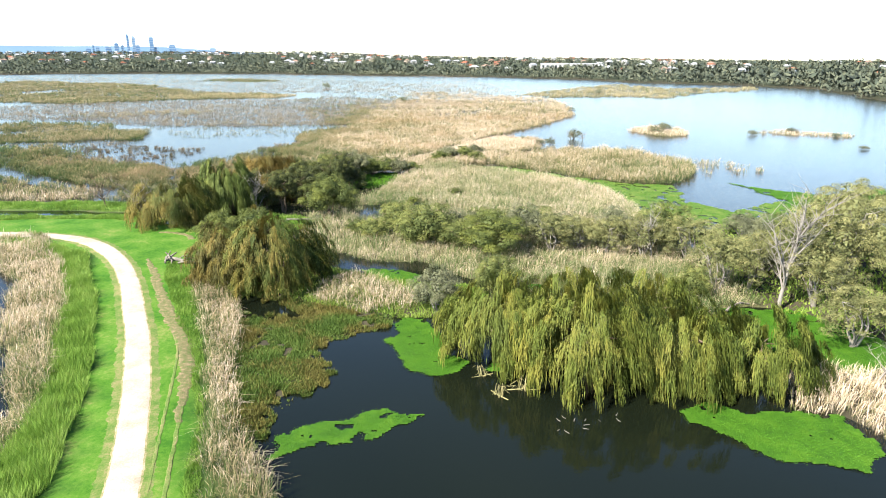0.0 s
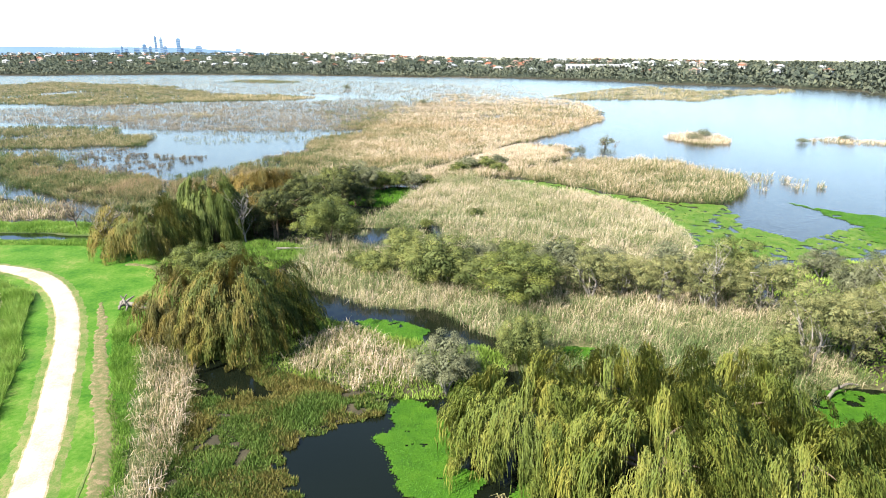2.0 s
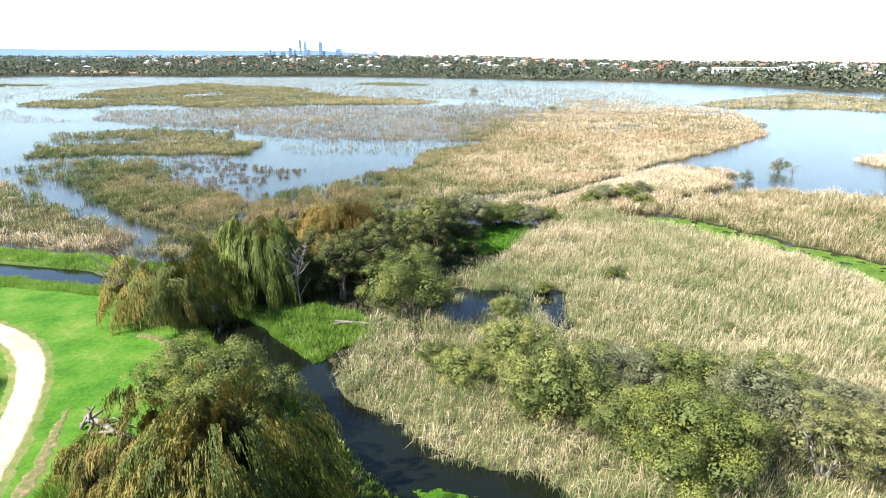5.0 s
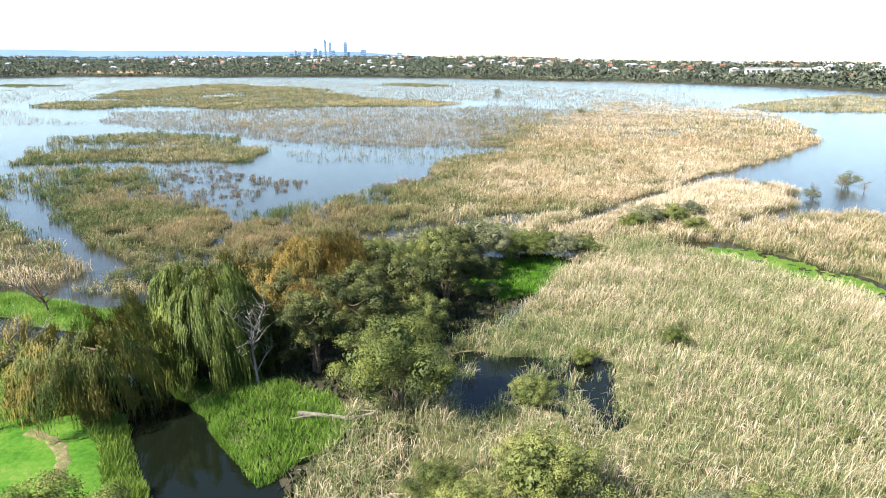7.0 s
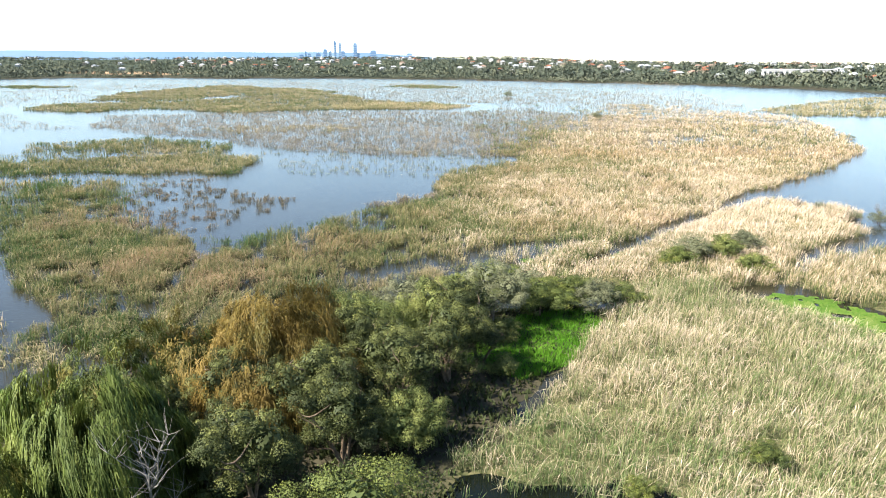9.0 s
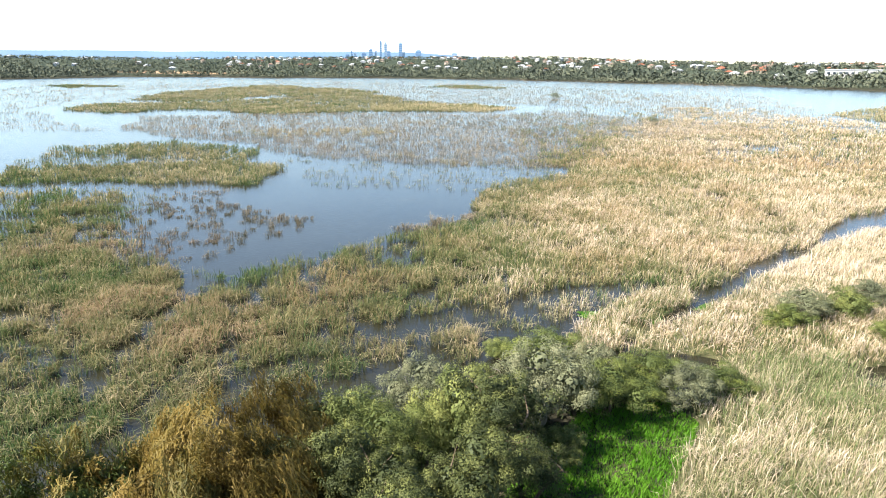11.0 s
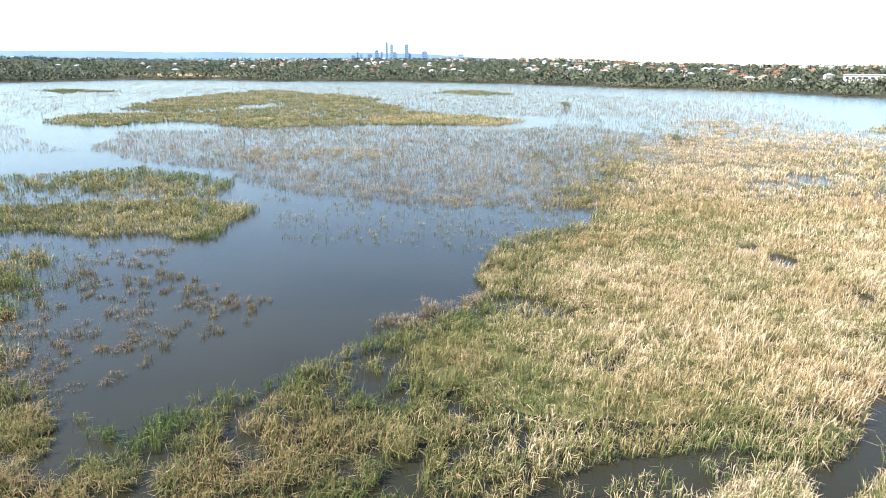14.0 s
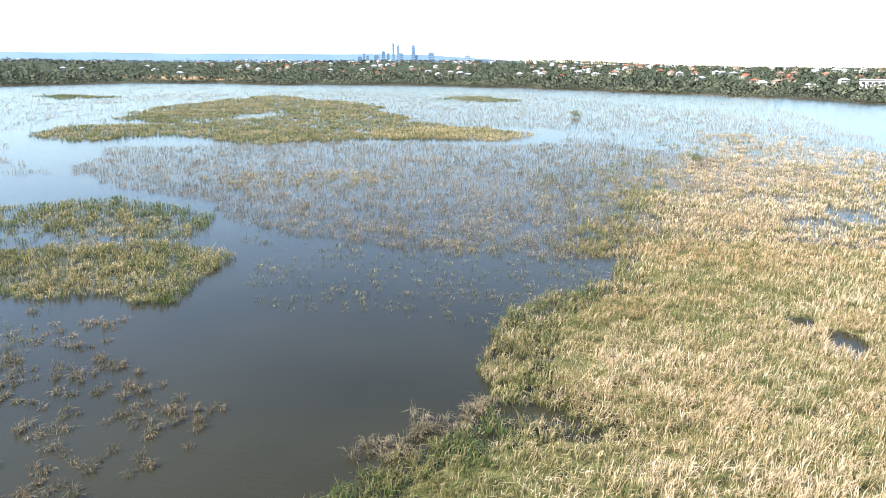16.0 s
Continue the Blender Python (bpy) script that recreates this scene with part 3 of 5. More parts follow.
def ribbon(name, line, widths, lift, mat, label, category, rough=0.15, step=0.25, across=9):
    """A strip that lies on the ground along a smoothed line, with uneven edges."""
    line = np.array(line, float)
    t = np.r_[0, np.cumsum(np.hypot(*np.diff(line, axis=0).T))]
    s = np.arange(0, t[-1], step)
    k = np.ones(25) / 25
    pts = np.stack([np.convolve(np.pad(np.interp(s, t, line[:, i]), 12, mode="edge"), k, "valid") for i in (0, 1)], 1)
    w = np.interp(s, t, np.interp(np.linspace(0, 1, len(t)), np.linspace(0, 1, len(widths)), widths))
    d = np.gradient(pts, axis=0)
    d /= np.linalg.norm(d, axis=1)[:, None]
    side = np.stack([d[:, 1], -d[:, 0]], 1)
    u = np.linspace(-1, 1, across)
    edge = np.stack([w / 2 + rough * 2 * (fbm(pts[:, 0] + 40 * q, pts[:, 1], 0.5, 20 + q) - 0.5) for q in (0, 1)], 1)
    off = np.where(u[None, :] < 0, edge[:, :1], edge[:, 1:]) * u[None, :]
    P = pts[:, None, :] + side[:, None, :] * off[:, :, None]
    z = z_at(P[..., 0], P[..., 1]) + lift * (1 - np.abs(u[None, :]) ** 6) - 0.02 * (np.abs(u[None, :]) > 0.99)
    V = np.concatenate([P, z[..., None]], 2).reshape(-1, 3)
    i = (np.arange(len(s) - 1)[:, None] * across + np.arange(across - 1)[None, :]).ravel()
    T = np.concatenate([np.stack([i, i + 1, i + across + 1], 1), np.stack([i, i + across + 1, i + across], 1)])
    return tagged(part(name, tri_mesh(name, V, T, smooth=True), mat), label, category, kind="structure")


ROUTE = [(-13.5, 12), (-15.8, 24), (-18.4, 33.6), (-20.1, 38.3), (-23.1, 45.8), (-27.8, 56.3), (-36, 72), (-40, 78.5), (-45, 85), (-50, 89.6), (-57, 92.7), (-66, 93.6), (-90, 94), (-140, 94)]
ribbon("path_verge", ROUTE, [3.9], 0.03, M_WORN, "worn turf edge beside the gravel path", "verge", 0.3)
ribbon("path_edge", ROUTE, [2.7, 2.8, 3.1], 0.05, M_SAND, "sandy worn edge of the gravel path", "verge", 0.16)
ribbon("path", ROUTE, [2.4, 2.5, 2.8], 0.07, M_GRAVEL, "pale compacted limestone gravel walking path", "path", 0.12)
ribbon("dirt_track", [(-38.6, 82), (-36.3, 78.5), (-29, 65), (-25.5, 59.5), (-22.2, 54.1), (-19.8, 47), (-18.2, 41)], [0.15, 0.8, 1.5, 1.7, 1.6, 1.1, 0.2], 0.035, M_DIRT, "bare brown tyre-churned dirt track in the lawn", "track", 0.42)
ribbon("dirt_track", [(-43, 94.6), (-40.7, 94.9), (-37.9, 93.9), (-36, 92), (-35.7, 90)], [0.9], 0.035, M_DIRT, "curved bare dirt strip at the end of the lawn", "track", 0.3)
ribbon("wheel_rut", [(-26, 61), (-22.2, 54.1), (-19.4, 46), (-17.3, 38.5), (-15.6, 33), (-13, 20)], [0.35], 0.03, M_WORN, "faint worn wheel rut in the lawn", "track", 0.12)
ribbon("wheel_rut", [(-26.5, 60.5), (-23.2, 54.5), (-20.6, 46), (-18.4, 38.5), (-16.7, 33)], [0.28], 0.03, M_WORN, "faint worn wheel rut in the lawn", "track", 0.1)

# ---------------------------------------------------------------- reeds and grass
def scatter(poly, per_m2, rough=1.0, gap=0.0, gap_size=3.0, seed=1):
    """Places inside an outline, thinner far from the open middle of the plan, and how much wider each stands for."""
    p = np.array(poly, float)
    (x0, y0), (x1, y1) = p.min(0) - 2, p.max(0) + 2
    n = int(per_m2 * (x1 - x0) * (y1 - y0) * 1.0)
    out_x, out_y, out_f = [], [], []
    while n > 0:
        k = min(n, 400000)
        n -= k
        x, y = R.uniform(x0, x1, k), R.uniform(y0, y1, k)
        d = np.hypot(x + 12, y - np.clip(y, 40, 175))
        f = np.maximum(1, (d / 58.0) ** 0.93)
        ok = R.random(k) < 1 / f ** 2
        x, y, f = x[ok], y[ok], f[ok]
        ok = inside(poly, x, y, rough, 4.0 if rough < 3 else rough * 3)
        if gap:
            bare = gap if poly is not LAKE_BED else gap - 0.17 * np.clip((x + 52) / 25, 0, 1) + 0.08 * np.clip((-62 - x) / 20, 0, 1) + 0.1 * np.clip((-24 - x) / 14, 0, 1) * np.clip((188 - y) / 14, 0, 1)
            ok &= fbm(x, y, gap_size, seed) > bare
        if poly is FAR_BED:
            ok &= R.random(len(x)) > np.clip(0.95 * np.clip((-8 - x) / 58, 0, 1) + 0.4 * np.clip((y - 380) / 100, 0, 1) + 1.2 * (fbm(x, y, 9.0, 69) - 0.5), 0, 0.97)
        if poly is LAKE_BED:
            ok &= R.random(len(x)) > np.clip(1.1 * np.clip((-30 - x) / 28, 0, 1) + 1.2 * (fbm(x, y, 7.0, 70) - 0.5), 0, 0.97) * np.clip((y - 258) / 10, 0, 1)
        if poly is LAKE_BED or poly is FAR_BED:
            ok &= ~(in_pools(x, y) & (vnoise(x, y, 1.6, 66) > 0.15))
        if poly is MEADOW:
            ok &= ~(inside(MEADOW_POND, x, y, 0.6, 4.0) & (vnoise(x, y, 1.8, 5) > 0.42)) & ~inside(GLADE, x, y) & ~inside(WEEDS["glade"], x, y, 0.5, 4.0) & ~inside(SEDGE, x, y, 0.8, 4.0)
        out_x.append(x[ok]), out_y.append(y[ok]), out_f.append(f[ok])
    return np.concatenate(out_x), np.concatenate(out_y), np.concatenate(out_f)


def blade_arrays(x, y, z, h, w, lean, turn, droop):
    """Bent blades: a foot, a middle and a drooping tip (four points, two triangles)."""
    n = len(x)
    dx, dy = np.cos(turn), np.sin(turn)
    a = R.uniform(0, 2 * np.pi, n)
    sx, sy = np.cos(a) * w / 2, np.sin(a) * w / 2
    base = np.stack([x, y, z], 1)
    side = np.stack([sx, sy, 0 * sx], 1)
    mid = base + np.stack([dx * lean * h * 0.6, dy * lean * h * 0.6, h * 0.64], 1)
    tip = base + np.stack([dx * (lean + 0.5 * droop) * h, dy * (lean + 0.5 * droop) * h, h * (1.0 - 0.36 * droop)], 1)
    V = np.stack([base, mid - side * 1.1, mid + side * 1.1, tip], 1).reshape(-1, 3)
    i = np.arange(n)[:, None] * 4
    T = np.concatenate([i + [[0, 2, 1]], i + [[1, 2, 3]]], 1).reshape(-1, 3)
    return V, T


def reed_bed(label, zones, name="reed_bed", per_tuft=8, droop=0.6, mat=None):
    """One bed of reeds in tufts. A zone: outline, blades per square metre, height, dryness, gap, width, unevenness of the edge."""
    Vs, Ts, D, U, Q, n0 = [], [], [], [], [], 0
    for poly, per, height, dry, gap, width, rough in zones:
        x, y, f = scatter(poly, 1.35 * per / per_tuft, rough, gap)
        n = len(x)
        tall = height * (0.55 + 0.6 * vnoise(x, y, 2.6, 31)) * R.uniform(0.75, 1.15, n)
        # Paler towards +x: drier reeds there, and veiling glare put into the colour.
        d = dry + 0.6 * (fbm(x, y, 16.0, 35) - 0.5) + 0.4 * (vnoise(x, y, 2.4, 36) - 0.5) + R.normal(0, 0.13, n) + 0.3 * np.clip((x + 60) / 60, 0, 1) * (y > 186) - 0.36 * np.clip((-28 - x) / 18, 0, 1) * np.clip((215 - y) / 20, 0, 1) * (y > 125)
        if poly is MEADOW:
            d = d + 0.2 * np.clip((x - 4) / 22, 0, 1) - 0.35 * np.exp(-(((x + 9) / 9) ** 2 + ((y - 114) / 9) ** 2))  - 0.4 * np.clip((94 - y) / 20, 0, 1) * np.clip((x + 2) / 12, 0, 1) - 0.5 * np.clip(fbm(x, y, 7.0, 68) - 0.55, 0, 1)
        rust = np.clip(3.5 * (fbm(x, y, 17.0, 38) - 0.42), 0, 0.9) * np.clip((-18 - x) / 35, 0.16, 1) * np.where(y > 200, 0.3, 1.0) * (y > 125)
        if poly is LAKE_BED or poly is FAR_BED:
            rust = np.maximum(0.7 * rust, 0.75 * np.clip(1.5 * fbm(x, y, 11.0, 37) - 0.42, 0, 1) + 0.4 * np.exp(-((y - 288 - 0.3 * x) / 12) ** 2) * np.clip((x + 42) / 10, 0, 1))
            d = d - 0.3 * np.clip((-34 - x + 3 * (fbm(x, y, 8.0, 67) - 0.5)) / 9, 0, 1) * np.clip((y - 196) / 10, 0, 1) - 0.16 * np.clip((y - 200) / 60, 0, 1) - 0.25 * np.clip((200 - y) / 12, 0, 1)
        clumpy = 0.16
        if poly in (FRINGE, WEST_FILL, POOL):
            clumpy = 0.34
        elif poly is LAKE_BED:
            clumpy = 0.16 + 0.16 * np.clip((-26 - x) / 16, 0, 1) * np.clip((200 - y) / 14, 0, 1)
        keep = (vnoise(x, y, 1.25, 39) > clumpy) | (f > 2.2)
        x, y, f, tall, d, rust = x[keep], y[keep], f[keep], tall[keep], d[keep], rust[keep]
        n = len(x)
        wind = -0.3 + 4.0 * (fbm(x, y, 5.0, 33) - 0.5)
        rep_ = lambda v: np.repeat(v, per_tuft)
        k = n * per_tuft
        ox, oy = R.normal(0, 0.2, k) * rep_(f), R.normal(0, 0.2, k) * rep_(f)
        turn = np.arctan2(oy + 0.16 * np.sin(rep_(wind)), ox + 0.16 * np.cos(rep_(wind))) + R.normal(0, 0.5, k)
        h = rep_(tall) * R.uniform(0.5, 1.12, k)
        X, Y = rep_(x) + ox, rep_(y) + oy
        V, T = blade_arrays(X, Y, np.maximum(z_at(X, Y), -0.15) - 0.05, h, 0.7 * width * rep_(f) * R.uniform(0.6, 1.3, k), R.uniform(0.02, 0.36, k), turn, np.where(R.random(k) < 0.6 * droop, R.uniform(0.7, 1.5, k), R.uniform(0, 0.4, k)))
        Vs.append(V), Ts.append(T + n0), D.append(np.repeat(rep_(d) + 0.08 - 0.42 * (R.random(k) < 0.22), 4)), Q.append(np.repeat(rep_(rust) * (R.random(k) < 0.75), 4)), U.append(np.tile([0, 0.6, 0.6, 1.0], k))
        n0 += len(V)
    me = tri_mesh(name, np.concatenate(Vs), np.concatenate(Ts), [("dry", np.concatenate(D)), ("up", np.concatenate(U)), ("rust", np.concatenate(Q))])
    return tagged(part(name, me, mat or REED), label, "reeds", kind="stuff")


def reeds_all():
    reed_bed("dense straw-coloured reeds with green feet in a wet meadow", [(MEADOW, 34, 2.0, 0.48, 0.2, 0.052, 0.55)], mat=REED_FRESH)
    reed_bed("tan reeds on a spur beside green weed", [(SPUR, 24, 2.6, 0.5, 0.28, 0.08, 2.0)])
    reed_bed("dry tan reeds along a ditch bank", [(SPIT, 30, 2.0, 0.6, 0.25, 0.075, 1.4), (DITCH_BANK, 28, 2.0, 0.63, 0.25, 0.075, 1.2), (JOIN, 9, 1.8, 0.5, 0.4, 0.075, 1.5)])
    reed_bed("tan and green reeds standing in shallow lake water", [(LAKE_BED, 20, 2.1, 0.53, 0.34, 0.088, 3.2), (WEST_BED, 15, 2.0, 0.6, 0.34, 0.09, 2.0)])
    reed_bed("olive and brown reeds in broken tufts round dark pools", [(FRINGE, 22, 2.0, 0.66, 0.38, 0.075, 2.5), (WEST_FILL, 26, 2.0, 0.7, 0.32, 0.075, 4.0), (WEST_SHORE, 17, 1.8, 0.62, 0.4, 0.075, 6.0)], mat=REED_OLIVE, droop=0.9)
    reed_bed("olive reeds on an islet in the lake", [(ISLET, 32, 1.9, 0.45, 0.24, 0.075, 4.0), (ISLET_BACK, 20, 1.9, 0.45, 0.34, 0.07, 6.0), (ISLET_MID, 9, 1.7, 0.5, 0.4, 0.07, 6.0)], mat=REED_OLIVE)
    reed_bed("distant olive and tan reed islets", [(LONG_ISLET, 30, 2.2, 0.6, 0.2, 0.08, 10.0), (BACK_ISLET, 30, 2.2, 0.6, 0.25, 0.08, 14.0), (MID_ISLET, 26, 2.0, 0.55, 0.3, 0.08, 12.0), (ISLET_FILL, 28, 2.0, 0.5, 0.25, 0.08, 12.0), (TAN_BAR, 9, 1.6, 0.85, 0.36, 0.06, 8.0), (TAN_LOBE, 24, 2.0, 0.95, 0.25, 0.08, 8.0), (FAR_PATCH, 30, 2.2, 0.4, 0.3, 0.08, 20.0), (FAR_STRIP, 30, 2.2, 0.45, 0.3, 0.08, 15.0), (EAST_SPIT, 18, 2.2, 0.5, 0.3, 0.08, 10.0)], mat=REED_OLIVE)
    reed_bed("thinning tan and olive reeds in shallow water", [(FAR_BED, 30, 1.7, 0.66, 0.32, 0.062, 14.0)])
    reed_bed("thin scattered reeds standing in open water", [(SPARSE, 20.0, 1.5, 0.66, 0.34, 0.04, 14.0), (SPARSE_FAR, 8.0, 1.5, 0.62, 0.38, 0.036, 40.0), (SPARSE_WIDE, 7.0, 1.5, 0.62, 0.36, 0.036, 40.0)], per_tuft=4, mat=REED_OLD)
    reed_bed("scattered drooping reed tufts in open water", [(SPARSE_WEST, 6.0, 1.3, 0.55, 0.42, 0.06, 5.0), (SPARSE_NEAR, 3.2, 1.2, 0.55, 0.44, 0.06, 4.0), (POOL, 13, 1.6, 0.6, 0.44, 0.065, 2.5)], per_tuft=7, mat=REED_OLIVE)
    reed_bed("splayed drooping reed tufts standing apart in the bay", [(SPARSE_BAY, 8.0, 1.3, 0.62, 0.36, 0.075, 6.0), (BAY_EDGE, 16, 1.7, 0.75, 0.4, 0.07, 2.5)], per_tuft=22, droop=1.1, mat=REED_OLD)
    reed_bed("reed islets with tan fringes in the eastern lake", [(EAST_ISLET, 24, 2.0, 0.6, 0.25, 0.09, 2.0), (EAST_BAR, 20, 1.5, 0.5, 0.35, 0.09, 2.0)])
    reed_bed("scattered reed tufts beyond the spur", [(SPUR_END, 6, 1.8, 0.6, 0.5, 0.09, 3.0)])
    reed_bed("dry pale reeds along the pond bank", [(BANK_REEDS, 46, 1.9, 0.5, 0.24, 0.055, 0.8), (LEFT_REEDS, 38, 1.9, 0.58, 0.24, 0.055, 0.9)])
    reed_bed("pale dry reeds on the willow bank", [(WILLOW_REEDS, 38, 2.0, 0.52, 0.24, 0.055, 0.8)])
    reed_bed("bleached pale reeds beside green weed", [(PALE_CLUMP, 34, 1.7, 0.98, 0.2, 0.06, 0.7)])


reeds_all()


def grass_stand(label, poly, per, height, width, mat, name="long_grass", rough=0.5, patch=None):
    x, y, f = scatter(poly, per, rough)
    if name == "marsh_plants":
        ok = z_at(x, y) > -0.15 + 0.5 * (vnoise(x, y, 0.8, 45) - 0.5)
        x, y, f = x[ok], y[ok], f[ok]
    if name == "marsh_plants":
        ok = vnoise(x, y, 0.9, 48) + 0.5 * vnoise(x, y, 2.5, 49) > 0.4
        x, y, f = x[ok], y[ok], f[ok]
    if patch:
        seed, size, lo, hi = patch
        v = fbm(x, y, size, seed) + R.normal(0, 0.09, len(x))
        keep = (v > lo) & (v < hi)
        x, y, f = x[keep], y[keep], f[keep]
    n = len(x)
    h = height * (0.4 + 1.1 * vnoise(x, y, 1.5, 41)) * R.uniform(0.6, 1.2, n)
    a, t = R.uniform(0, 6.28, n), R.uniform(0, 6.28, n)
    w = width * f
    base = np.stack([x, y, np.maximum(z_at(x, y), 0) - 0.03], 1)
    side = np.stack([np.cos(a) * w / 2, np.sin(a) * w / 2, 0 * a], 1)
    tip = base + np.stack([np.cos(t) * h * 0.5, np.sin(t) * h * 0.5, h], 1)
    V = np.stack([base - side, base + side, tip], 1).reshape(-1, 3)
    return tagged(part(name, tri_mesh(name, V, np.arange(n * 3).reshape(-1, 3)), mat), label, "grass", kind="stuff")


grass_stand("long bright green grass beside the mown verge", TALL_GRASS, 150, 0.9, 0.06, M_GRASS)
grass_stand("long bright green grass on the creek bank", [(-38, 104), (-32.2, 100.9), (-28, 97.6), (-23.9, 94.4), (-20.6, 98.6), (-20.2, 103.5), (-24, 106), (-32, 107)], 150, 0.6, 0.06, M_GRASS)
grass_stand("long grass on the ditch banks", NEAR_BANK, 80, 0.5, 0.08, M_GRASS)
grass_stand("long grass on the ditch banks", FAR_BANK, 80, 0.5, 0.08, M_GRASS)
grass_stand("bright unmown grass between dirt track and reeds", [(-35, 80), (-29, 66.5), (-21.5, 53), (-17, 42), (-14.5, 33), (-13.4, 33), (-15.8, 40.2), (-20.4, 52.4), (-26.3, 66), (-30, 77)], 150, 0.4, 0.055, M_GRASS)
MARSH_EDGE = [(-14, 47.5), (-12.5, 46.5), (-9.5, 46.8), (-9, 44.5), (-11, 41.5), (-13, 40), (-15, 44)]
grass_stand("rust-brown marsh plants over shallow water", MARSH, 200, 0.42, 0.13, M_BROWN, "marsh_plants", 0.8, (101, 2.6, 0.64, 1.0))
grass_stand("olive marsh plants over shallow water", MARSH, 200, 0.36, 0.13, M_MARSH, "marsh_plants", 0.8, (101, 2.6, 0.5, 0.68))
grass_stand("green marsh plants over shallow water", MARSH, 200, 0.32, 0.13, M_MARSH_GREEN, "marsh_plants", 0.8, (101, 2.6, 0.0, 0.54))
grass_stand("grey-green water plants at the marsh edge", MARSH_EDGE, 120, 0.16, 0.12, M_MARSH, "marsh_plants", 0.8, (103, 2.0, 0.42, 1.0))
grass_stand("green undergrowth on the willow bank", WILLOW_BANK, 50, 0.55, 0.12, M_GREEN, "undergrowth")
grass_stand("long green grass along the creek bank", [(-48, 103.5), (-38, 99.3), (-34, 95.5), (-30, 91.8), (-28, 90.5), (-28, 87), (-31, 89), (-35, 93.5), (-41, 98.3), (-50, 101.5)], 140, 0.5, 0.06, M_GREEN)
grass_stand("green undergrowth below the eastern trees", EAST_BANK, 9, 0.5, 0.28, M_GREEN, "undergrowth")
grass_stand("dark undergrowth below the grove", GROVE_BANK, 9, 0.5, 0.3, M_DEEP, "undergrowth")
grass_stand("bright green sedge between the grove and the reeds", SEDGE, 150, 0.45, 0.07, M_SEDGE, "sedge")


def weed_mat(poly, label, mat, rough, hole, leaves):
    """A floating mat: a thin uneven sheet and the small leaves that stand on it, with a ragged outline."""
    p = np.array(poly, float)
    (x0, y0), (x1, y1) = p.min(0) - 1.5, p.max(0) + 1.5
    step = max(0.2, (x1 - x0) / 150)
    xs, ys = np.arange(x0, x1, step), np.arange(y0, y1, step)

    def on_mat(X, Y):
        a = X + 0.5 * (vnoise(X, Y, 0.7, 75) - 0.5) + 1.2 * (vnoise(X, Y, 2.2, 77) - 0.5)
        b_ = Y + 0.5 * (vnoise(X, Y, 0.7, 76) - 0.5) + 1.2 * (vnoise(X, Y, 2.2, 78) - 0.5)
        return inside(poly, a, b_, rough, 5.0, 3) & (fbm(X, Y, 1.3 if hole < 0.41 and hole != 0.3 else 5.0, 71) > hole)

    X, Y = np.meshgrid(xs, ys)
    thing = tagged(new("floating_weed"), label, "water weed")
    part("weed_sheet", grid_mesh("weed_sheet", xs, ys, 0.02 + 0.05 * fbm(X, Y, 0.7, 72), on_mat(X, Y)[:-1, :-1]), mat, thing)
    n = int(min(leaves * (x1 - x0) * (y1 - y0), 60000))
    x, y = R.uniform(x0, x1, n), R.uniform(y0, y1, n)
    k = on_mat(x + R.normal(0, 0.12, n), y + R.normal(0, 0.12, n))
    x, y = x[k], y[k]
    N = np.stack([R.normal(0, 0.45, len(x)), R.normal(0, 0.45, len(x)), 0 * x + 1], 1)
    N /= np.linalg.norm(N, axis=1)[:, None]
    C = np.stack([x, y, 0.05 + 0.05 * fbm(x, y, 0.7, 72) + R.uniform(0, 0.05, len(x))], 1)
    tagged(part("leaves", soup("leaves", leaf_tris(C, N, 0.075 if leaves > 60 else 0.16)), M_WEEDLEAF, thing), kind="stuff")
    return thing


# ---------------------------------------------------------------- trees
def tube(V, T, pts, radii, sides=6):
    """Adds a tapered limb through pts to the lists."""
    pts = [Vector(p) for p in pts]
    n0 = len(V)
    for i, p in enumerate(pts):
        d = (pts[min(i + 1, len(pts) - 1)] - pts[max(i - 1, 0)]).normalized()
        a = d.orthogonal().normalized()
        c = d.cross(a)
        for k in range(sides):
            t = 2 * math.pi * k / sides
            V.append(tuple(p + (a * math.cos(t) + c * math.sin(t)) * radii[i]))
    for i in range(len(pts) - 1):
        for k in range(sides):
            q, r = n0 + i * sides + k, n0 + i * sides + (k + 1) % sides
            T.append((q, r, r + sides)), T.append((q, r + sides, q + sides))


def limb(start, way, length, rng, bend=0.25, steps=5, rise=0.0):
    p, d, pts = Vector(start), Vector(way).normalized(), [Vector(start)]
    for _ in range(steps):
        d = (d + Vector((rng.uniform(-bend, bend), rng.uniform(-bend, bend), rng.uniform(-bend, bend) + rise))).normalized()
        p = p + d * length / steps
        pts.append(p.copy())
    return pts


def leaf_tris(C, N, size):
    """Small leaf sprays at C, roughly across N."""
    n = len(C)
    a = R.normal(size=(n, 3))
    u = np.cross(N, a)
    u /= np.linalg.norm(u, axis=1)[:, None] + 1e-9
    v = np.cross(N, u)
    s = (size * R.uniform(0.6, 1.3, n))[:, None]
    return np.stack([C - u * s * 0.45, C + u * s * 0.45, C + v * s], 1).reshape(-1, 3)


